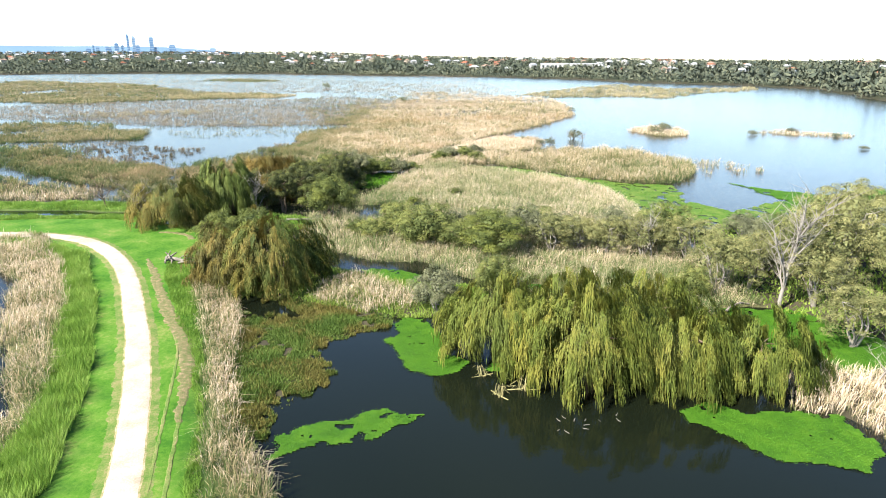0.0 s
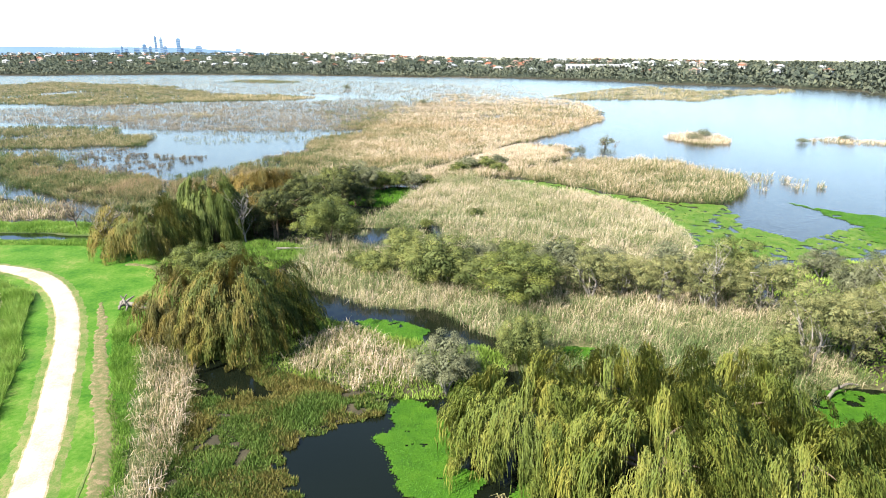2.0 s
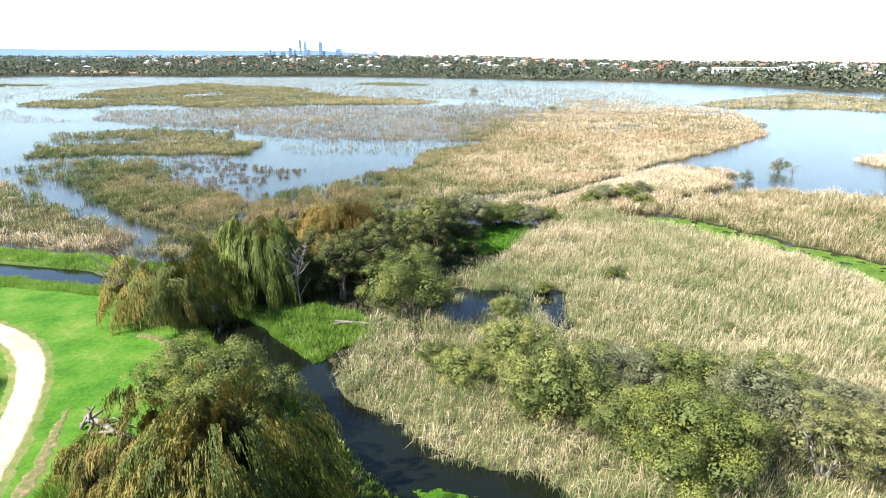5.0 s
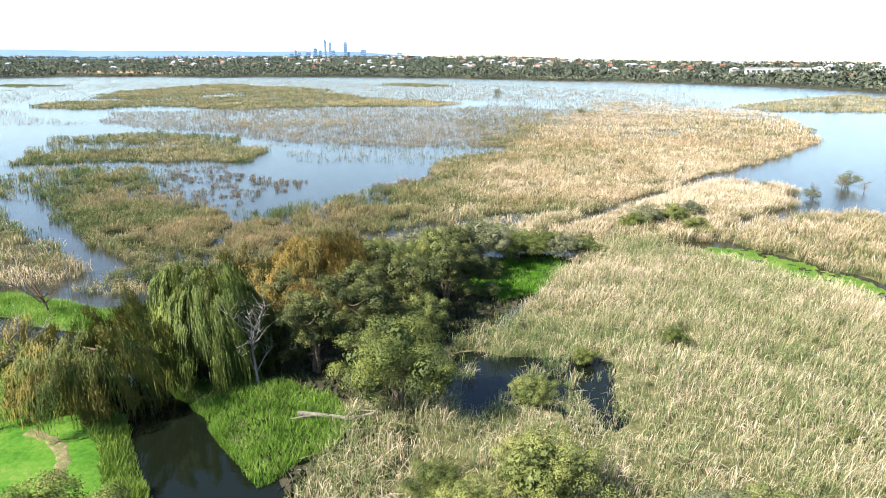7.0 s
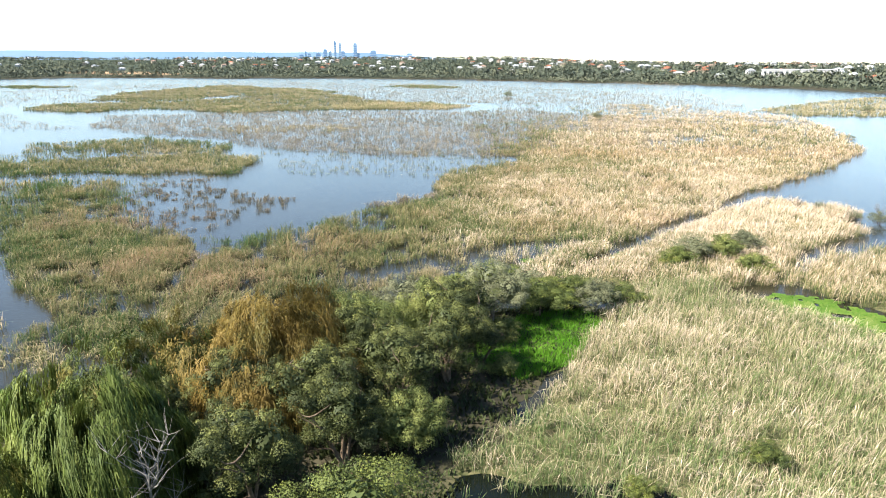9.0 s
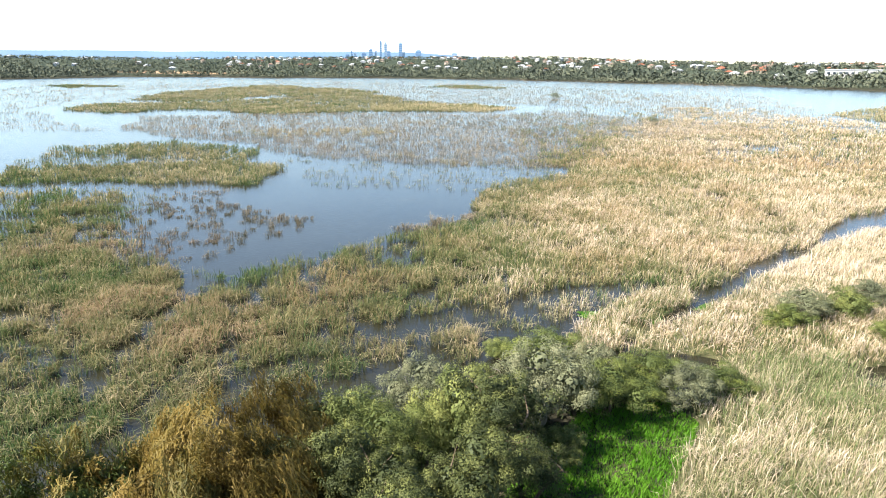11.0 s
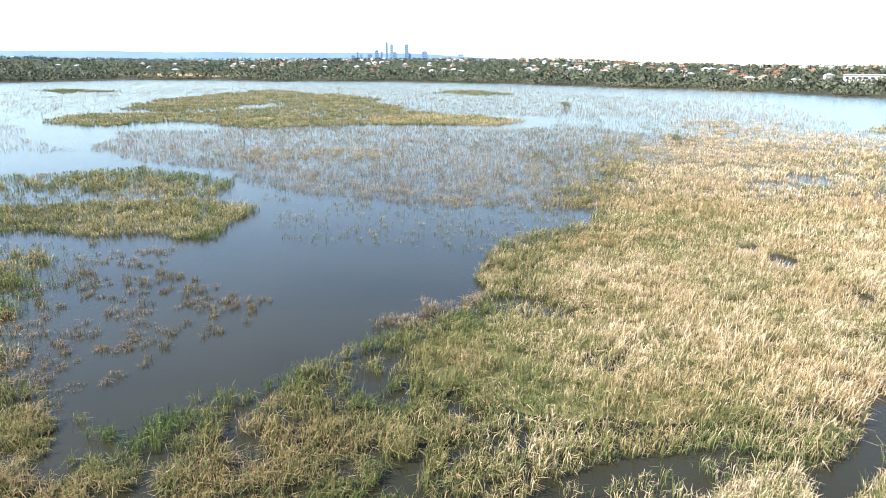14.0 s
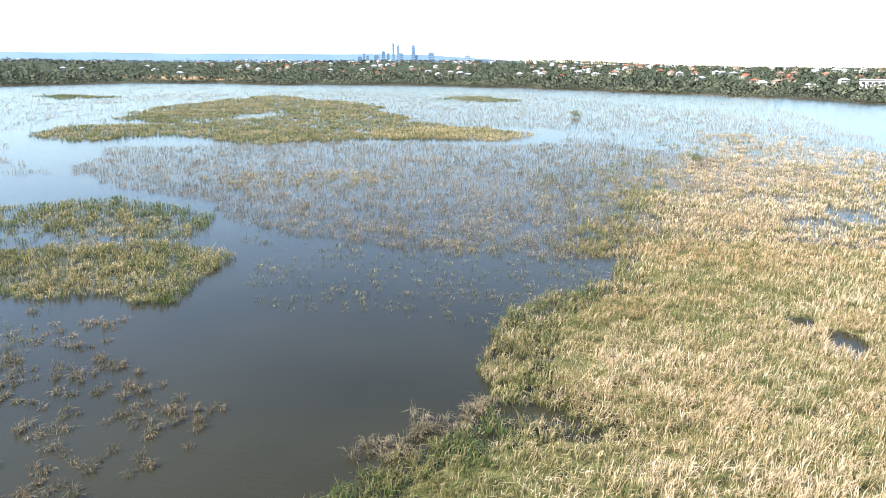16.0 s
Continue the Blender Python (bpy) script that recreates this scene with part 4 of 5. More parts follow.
def puffs(centres, radii, boughs, per, size, core=0.82, flat=0.85):
    """Fine leaf sprays over many small rounded clumps, coarser ones inside the boughs, toned dark for shade; each
    clump's own tone and way.
    """
    out_v, tones, ways = [], [], []
    for bx, by, bz, br in boughs:
        k = 330 if core > 0.7 else 110
        d = R.normal(size=(k, 3))
        d /= np.linalg.norm(d, axis=1)[:, None]
        out_v.append(leaf_tris(np.array((bx, by, bz)) + d * br * R.uniform(0.3, 0.8, (k, 1)), d, br * 0.15))
        # Shade inside the crown put into colour: inner sprays take a dark tone.
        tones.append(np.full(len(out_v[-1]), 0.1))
        ways.append(np.repeat(d, 3, 0))
    for c, r in zip(centres, radii):
        k = int(per * r * r)
        d = R.normal(size=(k, 3))
        d /= np.linalg.norm(d, axis=1)[:, None]
        d[:, 2] = np.where(d[:, 2] < -0.35, -d[:, 2], d[:, 2])
        P = np.array(c) + d * r * (R.uniform(0.6, 1.0, (k, 1)) + R.exponential(0.06, (k, 1))) * [1, 1, flat]
        N = d + R.normal(0, 0.6, (k, 3))
        N /= np.linalg.norm(N, axis=1)[:, None]
        out_v.append(leaf_tris(P, N, size))
        tones.append(np.full(len(out_v[-1]), R.random()))
        ways.append(np.repeat(d + R.normal(0, 0.16, (k, 3)) + [0, 0, 0.15], 3, 0))
    return np.concatenate(out_v), np.concatenate(tones), np.concatenate(ways)


def soup(name, V, tones=None, normals=None):
    """Loose triangles; normals make the leaves of a clump shade as one soft mass."""
    me = tri_mesh(name, V, np.arange(len(V)).reshape(-1, 3), [] if tones is None else [("tone", tones)], smooth=normals is not None)
    if normals is not None:
        Q, W = V.reshape(-1, 3, 3), normals.reshape(-1, 3, 3)[:, 0]
        away = np.einsum("ij,ij->i", np.cross(Q[:, 1] - Q[:, 0], Q[:, 2] - Q[:, 0]), W) < 0
        Q[away] = Q[away][:, [1, 0, 2]]
        me.vertices.foreach_set("co", Q.astype(np.float32).ravel())
        me.normals_split_custom_set_from_vertices(normals / (np.linalg.norm(normals, axis=1)[:, None] + 1e-9))
    return me


def bushy_tree(name, label, width, height, leaves, bark, clumps, per, size, seed, stem=0.25, category="tree", core=0.82):
    """A tree of rounded leaf clumps on forking limbs, about its foot at the origin."""
    rng = random.Random(seed)
    thing = tagged(new(name), label, category)
    V, T, cs, rs = [], [], [], []
    for k in range(rng.randint(3, 5)):
        a = rng.uniform(0, 6.28)
        lean = rng.uniform(0.15, 0.6)
        pts = limb((rng.uniform(-0.2, 0.2), rng.uniform(-0.2, 0.2), -0.3), (math.cos(a) * lean, math.sin(a) * lean, 1), height * rng.uniform(0.6, 0.82), rng, 0.26)
        r0 = height * 0.022 * rng.uniform(0.7, 1.2)
        tube(V, T, pts, [r0 * (1 - 0.85 * i / (len(pts) - 1)) for i in range(len(pts))])
        for j in range(4):
            q = pts[rng.randint(2, len(pts) - 1)]
            b_ = rng.uniform(0, 6.28)
            tube(V, T, limb(q, (math.cos(b_), math.sin(b_), rng.uniform(0.2, 0.9)), width * rng.uniform(0.12, 0.26), rng, 0.35, 4, 0.05), [r0 * 0.32, r0 * 0.25, r0 * 0.18, r0 * 0.12, r0 * 0.05], 5)
    boughs = [(0.0, 0.0, height * 0.72, width * 0.24)]
    for k in range(8):
        a, q = k * 0.785 + rng.uniform(-0.35, 0.35), width * rng.uniform(0.17, 0.33)
        boughs.append((math.cos(a) * q, math.sin(a) * q, height * rng.uniform(stem + 0.16, 0.68), width * rng.uniform(0.17, 0.25)))
    for k in range(clumps):
        bx, by, bz, br = boughs[k % len(boughs)]
        a, e = rng.uniform(0, 6.28), math.asin(rng.uniform(-0.6, 1.0))
        r = width * rng.uniform(0.055, 0.11) * (0.75 if core < 0.7 else 1.0)
        z = bz + math.sin(e) * br * 0.85
        cs.append((bx + math.cos(a) * math.cos(e) * br * 0.95, by + math.sin(a) * math.cos(e) * br * 0.95, max(min(z, height - r * 0.6), r * 0.7)))
        rs.append(r)
    part("trunk", tri_mesh("trunk", V, T, smooth=True), bark, thing)
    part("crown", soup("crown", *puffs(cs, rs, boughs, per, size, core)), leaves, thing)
    return thing


def willow(name, label, width, height, leaves, seed, cascades=110, strands=46, hang=0.62, wide=1.0, low=0.5, fluff=1.0):
    """A weeping willow: arching limbs from which curtains of leafy strands hang."""
    rng = random.Random(seed)
    thing = tagged(new(name), label, "willow")
    V, T = [], []
    for k in range(6):
        a = k * 1.05 + rng.uniform(-0.3, 0.3)
        pts = limb((0, 0, -0.3), (math.cos(a) * 0.35, math.sin(a) * 0.35, 1), height * 0.46, rng, 0.16)
        tube(V, T, pts, [height * 0.03 * (1 - 0.8 * i / 5) for i in range(6)])
        for j in range(3):
            q = pts[rng.randint(2, 5)]
            b_ = a + rng.uniform(-0.9, 0.9)
            tube(V, T, limb(q, (math.cos(b_), math.sin(b_), 0.2), width * 0.13, rng, 0.15, 4, -0.1), [height * r for r in (0.014, 0.011, 0.008, 0.005, 0.002)], 5)
    part("trunk", tri_mesh("trunk", V, T, smooth=True), M_BARK, thing)
    out_v, tones, ways, K = [], [], [], 5
    lobes = [(0.0, 0.0, 0.5, 1.0)]
    for k in range(13):
        a, q = k * 2.4 + rng.uniform(-0.5, 0.5), 0.25 + 0.5 * math.sqrt((k + 0.5) / 13)
        lobes.append((math.cos(a) * q, math.sin(a) * q, rng.uniform(0.2, 0.36), (1 - 0.3 * q ** 3) * rng.uniform(0.8, 1.03)))
    for k in range(cascades):
        lx, ly, lr, lh = lobes[k % len(lobes)]
        a, q = rng.uniform(0, 6.28), math.sqrt(rng.random())
        dome = height * lh * (1 - 0.4 * q * q) * rng.uniform(low, 1.0)
        o = np.array(((lx + math.cos(a) * q * lr) * width / 2, (ly + math.sin(a) * q * lr) * width / 2, dome))
        a = math.atan2(o[1] + 1.0 * math.sin(a), o[0] + 1.0 * math.cos(a) + 0.3)
        n = int(strands * rng.uniform(0.9, 1.6))
        reach, rise, fall = width * rng.uniform(0.08, 0.2), rng.uniform(0.1, 0.5), rng.uniform(0.4, 1.8)
        v = R.random(n) ** 0.75
        side = R.normal(0, 0.08 + 0.06 * rng.random(), n) * (0.6 + 1.5 * v) * fluff
        s0 = o + np.stack([math.cos(a) * reach * v - math.sin(a) * side, math.sin(a) * reach * v + math.cos(a) * side, rise * np.sin(2.6 * v) - fall * v * v + R.normal(0, 0.06 * fluff ** 2, n)], 1)
        length = np.clip(height * hang * rng.uniform(0.2, 0.62) * (0.5 + 0.6 * v) * R.uniform(0.5, 1.1, n), 0.4, np.maximum(s0[:, 2] - 0.3, 0.4))
        u = np.linspace(0, 1, K + 1)[None, :]
        out_by = (0.34 * np.sqrt(length) * R.uniform(0.5, 1.2, n))[:, None] * np.sin(u * 1.6)
        px = s0[:, :1] + math.cos(a) * out_by + (0.07 * length)[:, None] * u ** 2
        py = s0[:, 1:2] + math.sin(a) * out_by
        pz = s0[:, 2:] - length[:, None] * u ** 1.25
        P = np.stack([px, py, pz], 2) + R.normal(0, 0.02 + 0.05 * (fluff - 1), (n, K + 1, 3))
        A, B_ = P[:, :-1].reshape(-1, 3), P[:, 1:].reshape(-1, 3)
        sd = R.normal(size=(len(A), 3)) * [1, 1, 0.3]
        sd /= np.linalg.norm(sd, axis=1)[:, None]
        wd = wide * R.uniform(0.015, 0.036, (len(A), 1))
        out_v.append(np.stack([A - sd * wd, A + sd * wd, B_ + (B_ - A) * 0.6 + sd * wd * R.normal(0, 1, (len(A), 1))], 1).reshape(-1, 3))
        way = A * [1, 1, 1.2] - [0, 0, height * 0.42]
        way = 0.6 * way / (np.linalg.norm(way, axis=1)[:, None] + 1e-6) + 0.35 * np.array((math.cos(a), math.sin(a), 0.7)) + R.normal(0, 0.3, (len(A), 3))
        ways.append(np.repeat(way, 3, 0))
        # Tone is part random and rises towards the crown's -x side.
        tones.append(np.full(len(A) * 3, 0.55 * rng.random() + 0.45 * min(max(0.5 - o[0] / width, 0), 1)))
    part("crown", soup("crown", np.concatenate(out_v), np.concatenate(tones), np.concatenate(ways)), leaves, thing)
    return thing


def bare_tree(name, label, height, seed, mat, spread=0.5, forks=6, lean=(0, 0)):
    """A leafless tree: trunk, forked limbs and twigs."""
    rng = random.Random(seed)
    thing = tagged(new(name), label, "dead tree")
    V, T = [], []
    trunk = limb((0, 0, -0.3), (lean[0], lean[1], 1), height * 0.62, rng, 0.12, 6)
    r0 = height * 0.019
    tube(V, T, trunk, [r0 * (1 - 0.6 * i / 6) for i in range(7)], 8)
    part("trunk", tri_mesh("trunk", V, T, smooth=True), mat, thing)
    V, T = [], []
    for k in range(forks):
        q = trunk[rng.randint(2, 6)]
        a = k * 2.4 + rng.uniform(-0.4, 0.4)
        pts = limb(q, (math.cos(a) * spread, math.sin(a) * spread, 0.75), height * rng.uniform(0.35, 0.55), rng, 0.22, 5, 0.08)
        tube(V, T, pts, [r0 * f for f in (0.5, 0.42, 0.32, 0.22, 0.14, 0.05)], 6)
        for j in range(11):
            s = pts[rng.randint(1, 5)]
            b_ = rng.uniform(0, 6.28)
            tw = limb(s, (math.cos(b_) * 0.8, math.sin(b_) * 0.8, 0.6), height * rng.uniform(0.1, 0.28), rng, 0.3, 3, 0.06)
            tube(V, T, tw, [r0 * f for f in (0.16, 0.11, 0.07, 0.03)], 4)
    part("bough", tri_mesh("bough", V, T, smooth=True), mat, thing)
    return thing


def stand(thing, x, y, turn=0.0, scale=1.0, tall=1.0, dz=0.0):
    z = float(max(z_at(np.array([x]), np.array([y]))[0], -0.1)) + dz
    thing.matrix_basis = pose(x, y, z, 0, 0, turn) @ Matrix.Diagonal((scale, scale, scale * tall, 1))
    return thing


def stand_copy(src, x, y, turn, scale, tall=1.0, label="", dz=0.0):
    z = float(max(z_at(np.array([x]), np.array([y]))[0], -0.1)) + dz
    ob = copy_thing(src, pose(x, y, z, 0, 0, turn))
    ob.scale = (scale, scale, scale * tall)
    return tagged(ob, label)


for key, poly in WEEDS.items():
    if key == "shore":
        weed_mat(poly, "patchy yellow-green water weed along the lake edge", M_WEED_OLD, 1.4, 0.36, 16)
    elif key == "east_line":
        weed_mat(poly, "bright green weed bar in the eastern lake", M_WEED, 1.5, 0.3, 20)
    else:
        weed_mat(poly, "bright green floating water weed mat on the water", M_WEED, 0.5, {"tongue": 0.36, "tufted": 0.4}.get(key, 0.22), 120)

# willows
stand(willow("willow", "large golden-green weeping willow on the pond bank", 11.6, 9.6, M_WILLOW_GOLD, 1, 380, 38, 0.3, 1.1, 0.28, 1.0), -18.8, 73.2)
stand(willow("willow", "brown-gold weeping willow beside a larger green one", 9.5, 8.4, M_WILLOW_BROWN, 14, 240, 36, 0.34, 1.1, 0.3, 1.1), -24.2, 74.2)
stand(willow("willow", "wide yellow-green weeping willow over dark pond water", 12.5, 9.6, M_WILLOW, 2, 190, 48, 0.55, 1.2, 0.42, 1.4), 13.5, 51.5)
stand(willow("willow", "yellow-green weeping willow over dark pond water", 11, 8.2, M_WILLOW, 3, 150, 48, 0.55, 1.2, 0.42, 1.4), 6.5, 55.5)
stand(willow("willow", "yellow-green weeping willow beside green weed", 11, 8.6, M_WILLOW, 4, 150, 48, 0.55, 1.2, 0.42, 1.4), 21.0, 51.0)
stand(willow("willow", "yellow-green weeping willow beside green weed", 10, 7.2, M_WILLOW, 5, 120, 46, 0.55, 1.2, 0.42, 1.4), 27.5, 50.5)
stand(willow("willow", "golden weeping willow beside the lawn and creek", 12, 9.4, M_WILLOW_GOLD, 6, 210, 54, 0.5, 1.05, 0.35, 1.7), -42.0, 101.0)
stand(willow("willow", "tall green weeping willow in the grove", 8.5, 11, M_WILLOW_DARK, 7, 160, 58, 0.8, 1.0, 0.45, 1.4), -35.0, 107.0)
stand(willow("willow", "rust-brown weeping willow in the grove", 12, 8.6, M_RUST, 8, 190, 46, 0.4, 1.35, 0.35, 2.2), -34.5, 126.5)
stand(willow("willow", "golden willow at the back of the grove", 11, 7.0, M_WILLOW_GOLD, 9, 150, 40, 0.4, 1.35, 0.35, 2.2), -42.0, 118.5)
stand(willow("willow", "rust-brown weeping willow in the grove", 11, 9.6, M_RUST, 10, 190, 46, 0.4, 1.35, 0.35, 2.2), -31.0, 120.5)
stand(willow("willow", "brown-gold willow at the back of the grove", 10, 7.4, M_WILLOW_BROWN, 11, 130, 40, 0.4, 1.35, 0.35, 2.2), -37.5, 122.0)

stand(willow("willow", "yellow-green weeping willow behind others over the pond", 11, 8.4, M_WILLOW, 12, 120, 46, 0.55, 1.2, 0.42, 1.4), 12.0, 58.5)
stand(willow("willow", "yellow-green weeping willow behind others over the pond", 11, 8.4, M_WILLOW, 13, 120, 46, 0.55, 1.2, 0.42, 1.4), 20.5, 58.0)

# leafy trees and shrubs, one of each look, then their repeats
T_BRIGHT = stand(bushy_tree("paperbark_tree", "rounded yellow-green paperbark tree at a reedy pool", 9, 6.8, M_BRIGHT, M_BARK, 115, 520, 0.085, 21, 0.14), -18.0, 105.5, 0, 1.12)
T_OLIVE = stand(bushy_tree("shrub", "olive-green rounded shrub among reeds", 8, 4.6, M_OLIVE, M_BARK, 115, 560, 0.085, 22, 0.05, "shrub"), -6.1, 98.0)
T_GREY = stand(bushy_tree("shrub", "grey-green shrub with bare twigs", 6, 5.4, M_GREY, M_PALE, 105, 840, 0.072, 23, 0.05, "shrub", 0.75), 0.2, 64.5)
T_DEEP = stand(bushy_tree("paperbark_tree", "dark green paperbark tree in the grove", 7, 8.2, M_DEEP, M_BARK, 110, 680, 0.085, 24, 0.1), -27.0, 109.5)
T_GUM = stand(bushy_tree("gum_tree", "gum tree with pale limbs and thin olive crown", 8, 7.6, M_FEATHER, M_PALE, 140, 860, 0.074, 25, 0.2, "tree", 0.5), 32.3, 70.5, 0, 1.0, 1.1)
T_FAR = stand(bushy_tree("bush", "grey-green bush standing in lake water", 6, 4.2, M_GREY, M_BARK, 70, 260, 0.13, 26, 0.05, "shrub", 0.55), 45.4, 221, 120, 1.0, 0.9)
B, O, G, D, U = T_BRIGHT, T_OLIVE, T_GREY, T_DEEP, T_GUM
REPEATS = [
    (O, -2.0, 90.0, 40, 1.3, 1.0, "olive-green rounded shrub above the creek reeds"), (B, 7.4, 84.5, 70, 1.25, 0.75, "wide bright green shrub above the creek reeds"), (O, 8.3, 95.0, 150, 1.15, 0.8, ""), (G, 4.5, 97.0, 50, 0.9, 0.7, ""), (O, 3.5, 87.5, 250, 1.0, 0.95, ""), (G, 12.5, 90.5, 30, 1.3, 0.9, ""), (U, 19.5, 87, 60, 0.9, 0.85, ""), (G, 25, 88, 150, 1.2, 1.0, ""), (O, 31, 88, 10, 1.2, 1.2, ""), (U, 33, 82, 40, 1.0, 0.95, ""), (O, -9.5, 93.5, 0, 0.85, 0.85, ""),
    (G, 2.5, 94, 80, 1.1, 0.8, ""), (U, 15.9, 86.5, 10, 0.95, 0.92, "grey-olive tree over a small pool"), (U, 22.8, 84.5, 120, 0.75, 1.1, ""), (U, 27.8, 84.0, 220, 0.95, 0.95, ""),
    (O, 6.6, 69.8, 20, 0.72, 1.4, "olive shrub leaning over the creek"), (O, 14, 95, 33, 1.0, 1.0, ""), (G, 19, 92, 200, 1.0, 0.9, ""), (B, -12.5, 96.5, 250, 0.5, 0.7, ""),
    (D, -21.5, 136.5, 30, 1.1, 0.85, ""), (D, -18.6, 132.5, 70, 0.75, 0.8, ""), (O, -17.4, 138.6, 200, 0.5, 1.0, ""), (O, -16.2, 131.5, 100, 0.4, 0.9, ""), (D, -20.5, 129, 130, 1.0, 0.95, ""), (G, -20.0, 142.5, 60, 1.3, 1.0, "large grey-green shrub behind the grove"), (B, -15.3, 145.5, 10, 0.85, 0.75, "yellow-green shrub behind the grove"),
    (G, -17, 149, 0, 1.0, 0.9, ""), (B, -12.5, 150.0, 95, 0.75, 0.75, ""), (B, -7.0, 152.5, 170, 0.65, 0.6, ""), (G, -9.8, 149.0, 100, 0.8, 0.9, ""), (O, -24.5, 136.5, 75, 0.95, 1.4, ""), (B, -27.5, 131.5, 140, 0.85, 1.0, ""),
    (O, -30.5, 133, 210, 0.9, 1.3, ""), (G, -28.5, 140.5, 20, 1.1, 0.95, ""), (B, -33.5, 136.5, 80, 0.45, 0.8, ""), (B, -21, 150.5, 120, 0.9, 0.75, ""), (O, -26, 153, 0, 0.5, 0.9, "reedy olive shrub at the pool"), (D, -28.5, 127.0, 60, 0.95, 1.0, ""), (D, -22.7, 122.5, 200, 1.0, 0.95, ""), (D, -27, 118, 90, 1.0, 1.0, ""), (D, -33, 117.2, 250, 0.9, 0.95, ""), (D, -24.8, 126.0, 310, 0.9, 0.9, ""), (O, -20.5, 118.5, 15, 0.8, 1.2, "olive shrub below the grove"), (D, -31.0, 112.0, 15, 0.8, 0.75, ""), (D, -24.0, 115.5, 320, 0.95, 0.95, ""), (D, -36.5, 113, 45, 0.8, 1.0, ""),
    (U, 36.0, 71.0, 90, 1.0, 1.05, ""), (U, 46.0, 70.5, 200, 1.5, 1.15, "tall spreading olive tree with pale trunk"), (U, 41, 66, 300, 1.05, 1.0, ""),
    (U, 39.5, 56.5, 30, 1.0, 0.9, ""), (U, 50, 62, 70, 1.3, 1.1, ""), (O, 44, 76, 0, 1.2, 1.4, ""), (G, 41.5, 78, 200, 1.2, 1.2, ""), (U, 52, 78, 100, 1.4, 1.1, ""), (U, 58, 70, 10, 1.5, 1.0, ""), (O, 48, 87, 40, 1.1, 1.0, ""), (U, 57, 88, 150, 1.4, 1.0, ""), (G, 46, 95, 0, 0.9, 0.8, ""), (O, 66, 80, 0, 1.5, 1.5, ""), (U, 62, 58, 220, 1.4, 0.9, ""), (O, 28, 68, 30, 0.7, 1.2, ""),
    (B, 3.2, 123.9, 0, 0.36, 0.8, "small yellow-green shrub in the reeds"), (B, -4.8, 118.2, 60, 0.3, 0.8, "small yellow-green shrub in the reeds"), (O, -8.4, 110.0, 10, 0.6, 0.8, ""), (B, 14.5, 110.3, 0, 0.2, 0.9, "small yellow-green shrub in the reeds"),
    (G, 2.0, 172.5, 0, 1.0, 0.7, "low grey-green shrubs on the ditch bank"), (O, 6.0, 174.5, 80, 0.85, 0.8, "low shrub on the ditch bank"), (G, 9.5, 178.5, 160, 0.9, 0.7, ""), (B, 0.0, 168.5, 20, 0.6, 0.7, ""), (O, 9.5, 168.5, 220, 0.7, 0.8, ""),
    (T_FAR, 31.7, 207.5, 30, 0.6, 0.75, "shrub standing in lake water"), (T_FAR, 27, 211.5, 90, 0.55, 0.9, "shrub standing in lake water"), (T_FAR, 34.5, 204.5, 10, 0.7, 0.9, "shrub standing in lake water"),
    (T_FAR, 78, 236, 0, 1.1, 0.75, "shrub on a reed islet"), (T_FAR, 84, 244, 60, 1.2, 0.8, "shrub on a reed islet"), (T_FAR, 129.5, 240, 0, 0.65, 0.85, "small tree on a reed bar"), (T_FAR, 112, 233, 0, 0.7, 0.7, "shrub on a reed bar"), (T_FAR, 138, 226, 50, 0.7, 0.6, "shrub on a reed bar"),
    (T_FAR, 127.5, 194, 0, 0.65, 0.5, "low bush standing in lake water"), (T_FAR, -110, 624, 0, 1.5, 0.9, "lone grey bush far out in the lake"), (T_FAR, -25.3, 420, 0, 1.0, 0.9, "grey bush in distant reeds"), (T_FAR, 70, 353, 0, 0.9, 0.4, ""),
    (T_FAR, 206, 537, 0, 1.2, 0.9, "grey bush on a distant spit"), (T_FAR, 120, 505, 0, 1.4, 0.8, "grey bush on a distant spit"), (G, -27.5, 83, 0, 0.8, 1.0, "grey-green shrub beside the willow"), (B, -28.5, 83.5, 50, 0.95, 0.95, ""), (O, -20.5, 80.0, 130, 0.6, 1.2, ""),
    (B, -24.0, 82.0, 200, 1.05, 1.0, "bright green rounded shrub behind the golden willow"), (O, -58.0, 90.5, 0, 0.25, 1.0, "small round bush beside the path"),
]
for src, x, y, turn, s, tall, label in REPEATS:
    stand_copy(src, x, y, turn, s, tall, label)
stand(bare_tree("dead_tree", "tall pale dead tree with upright branches", 13.0, 41, M_PALE, 0.35, 14), 37.2, 66.0)
stand(bare_tree("dead_tree", "pale dead tree leaning over green weed", 6.0, 42, M_PALE, 0.8, 10, (0.3, 0)), 36.2, 48.5)
stand(bare_tree("dead_tree", "bleached leafless tree before the grove", 7.4, 43, M_PALE, 0.6, 13), -30.1, 105.4)
stand(bare_tree("dead_tree", "grey leafless tree beside the golden willow", 8.4, 44, M_PALE, 0.8, 13), -46.0, 99.0)
stand(bare_tree("dead_tree", "grey leafless tree near the ditch", 7.0, 45, M_BARK, 1.0, 14), -60.0, 113.5)
stand(bare_tree("dead_tree", "grey leafless tree in the water", 5.5, 46, M_BARK, 0.7, 7), -205, 362)
stand(bare_tree("dead_tree", "pale leafless tree above the pool", 7.5, 47, M_PALE, 0.7, 8), 28.5, 82.5)

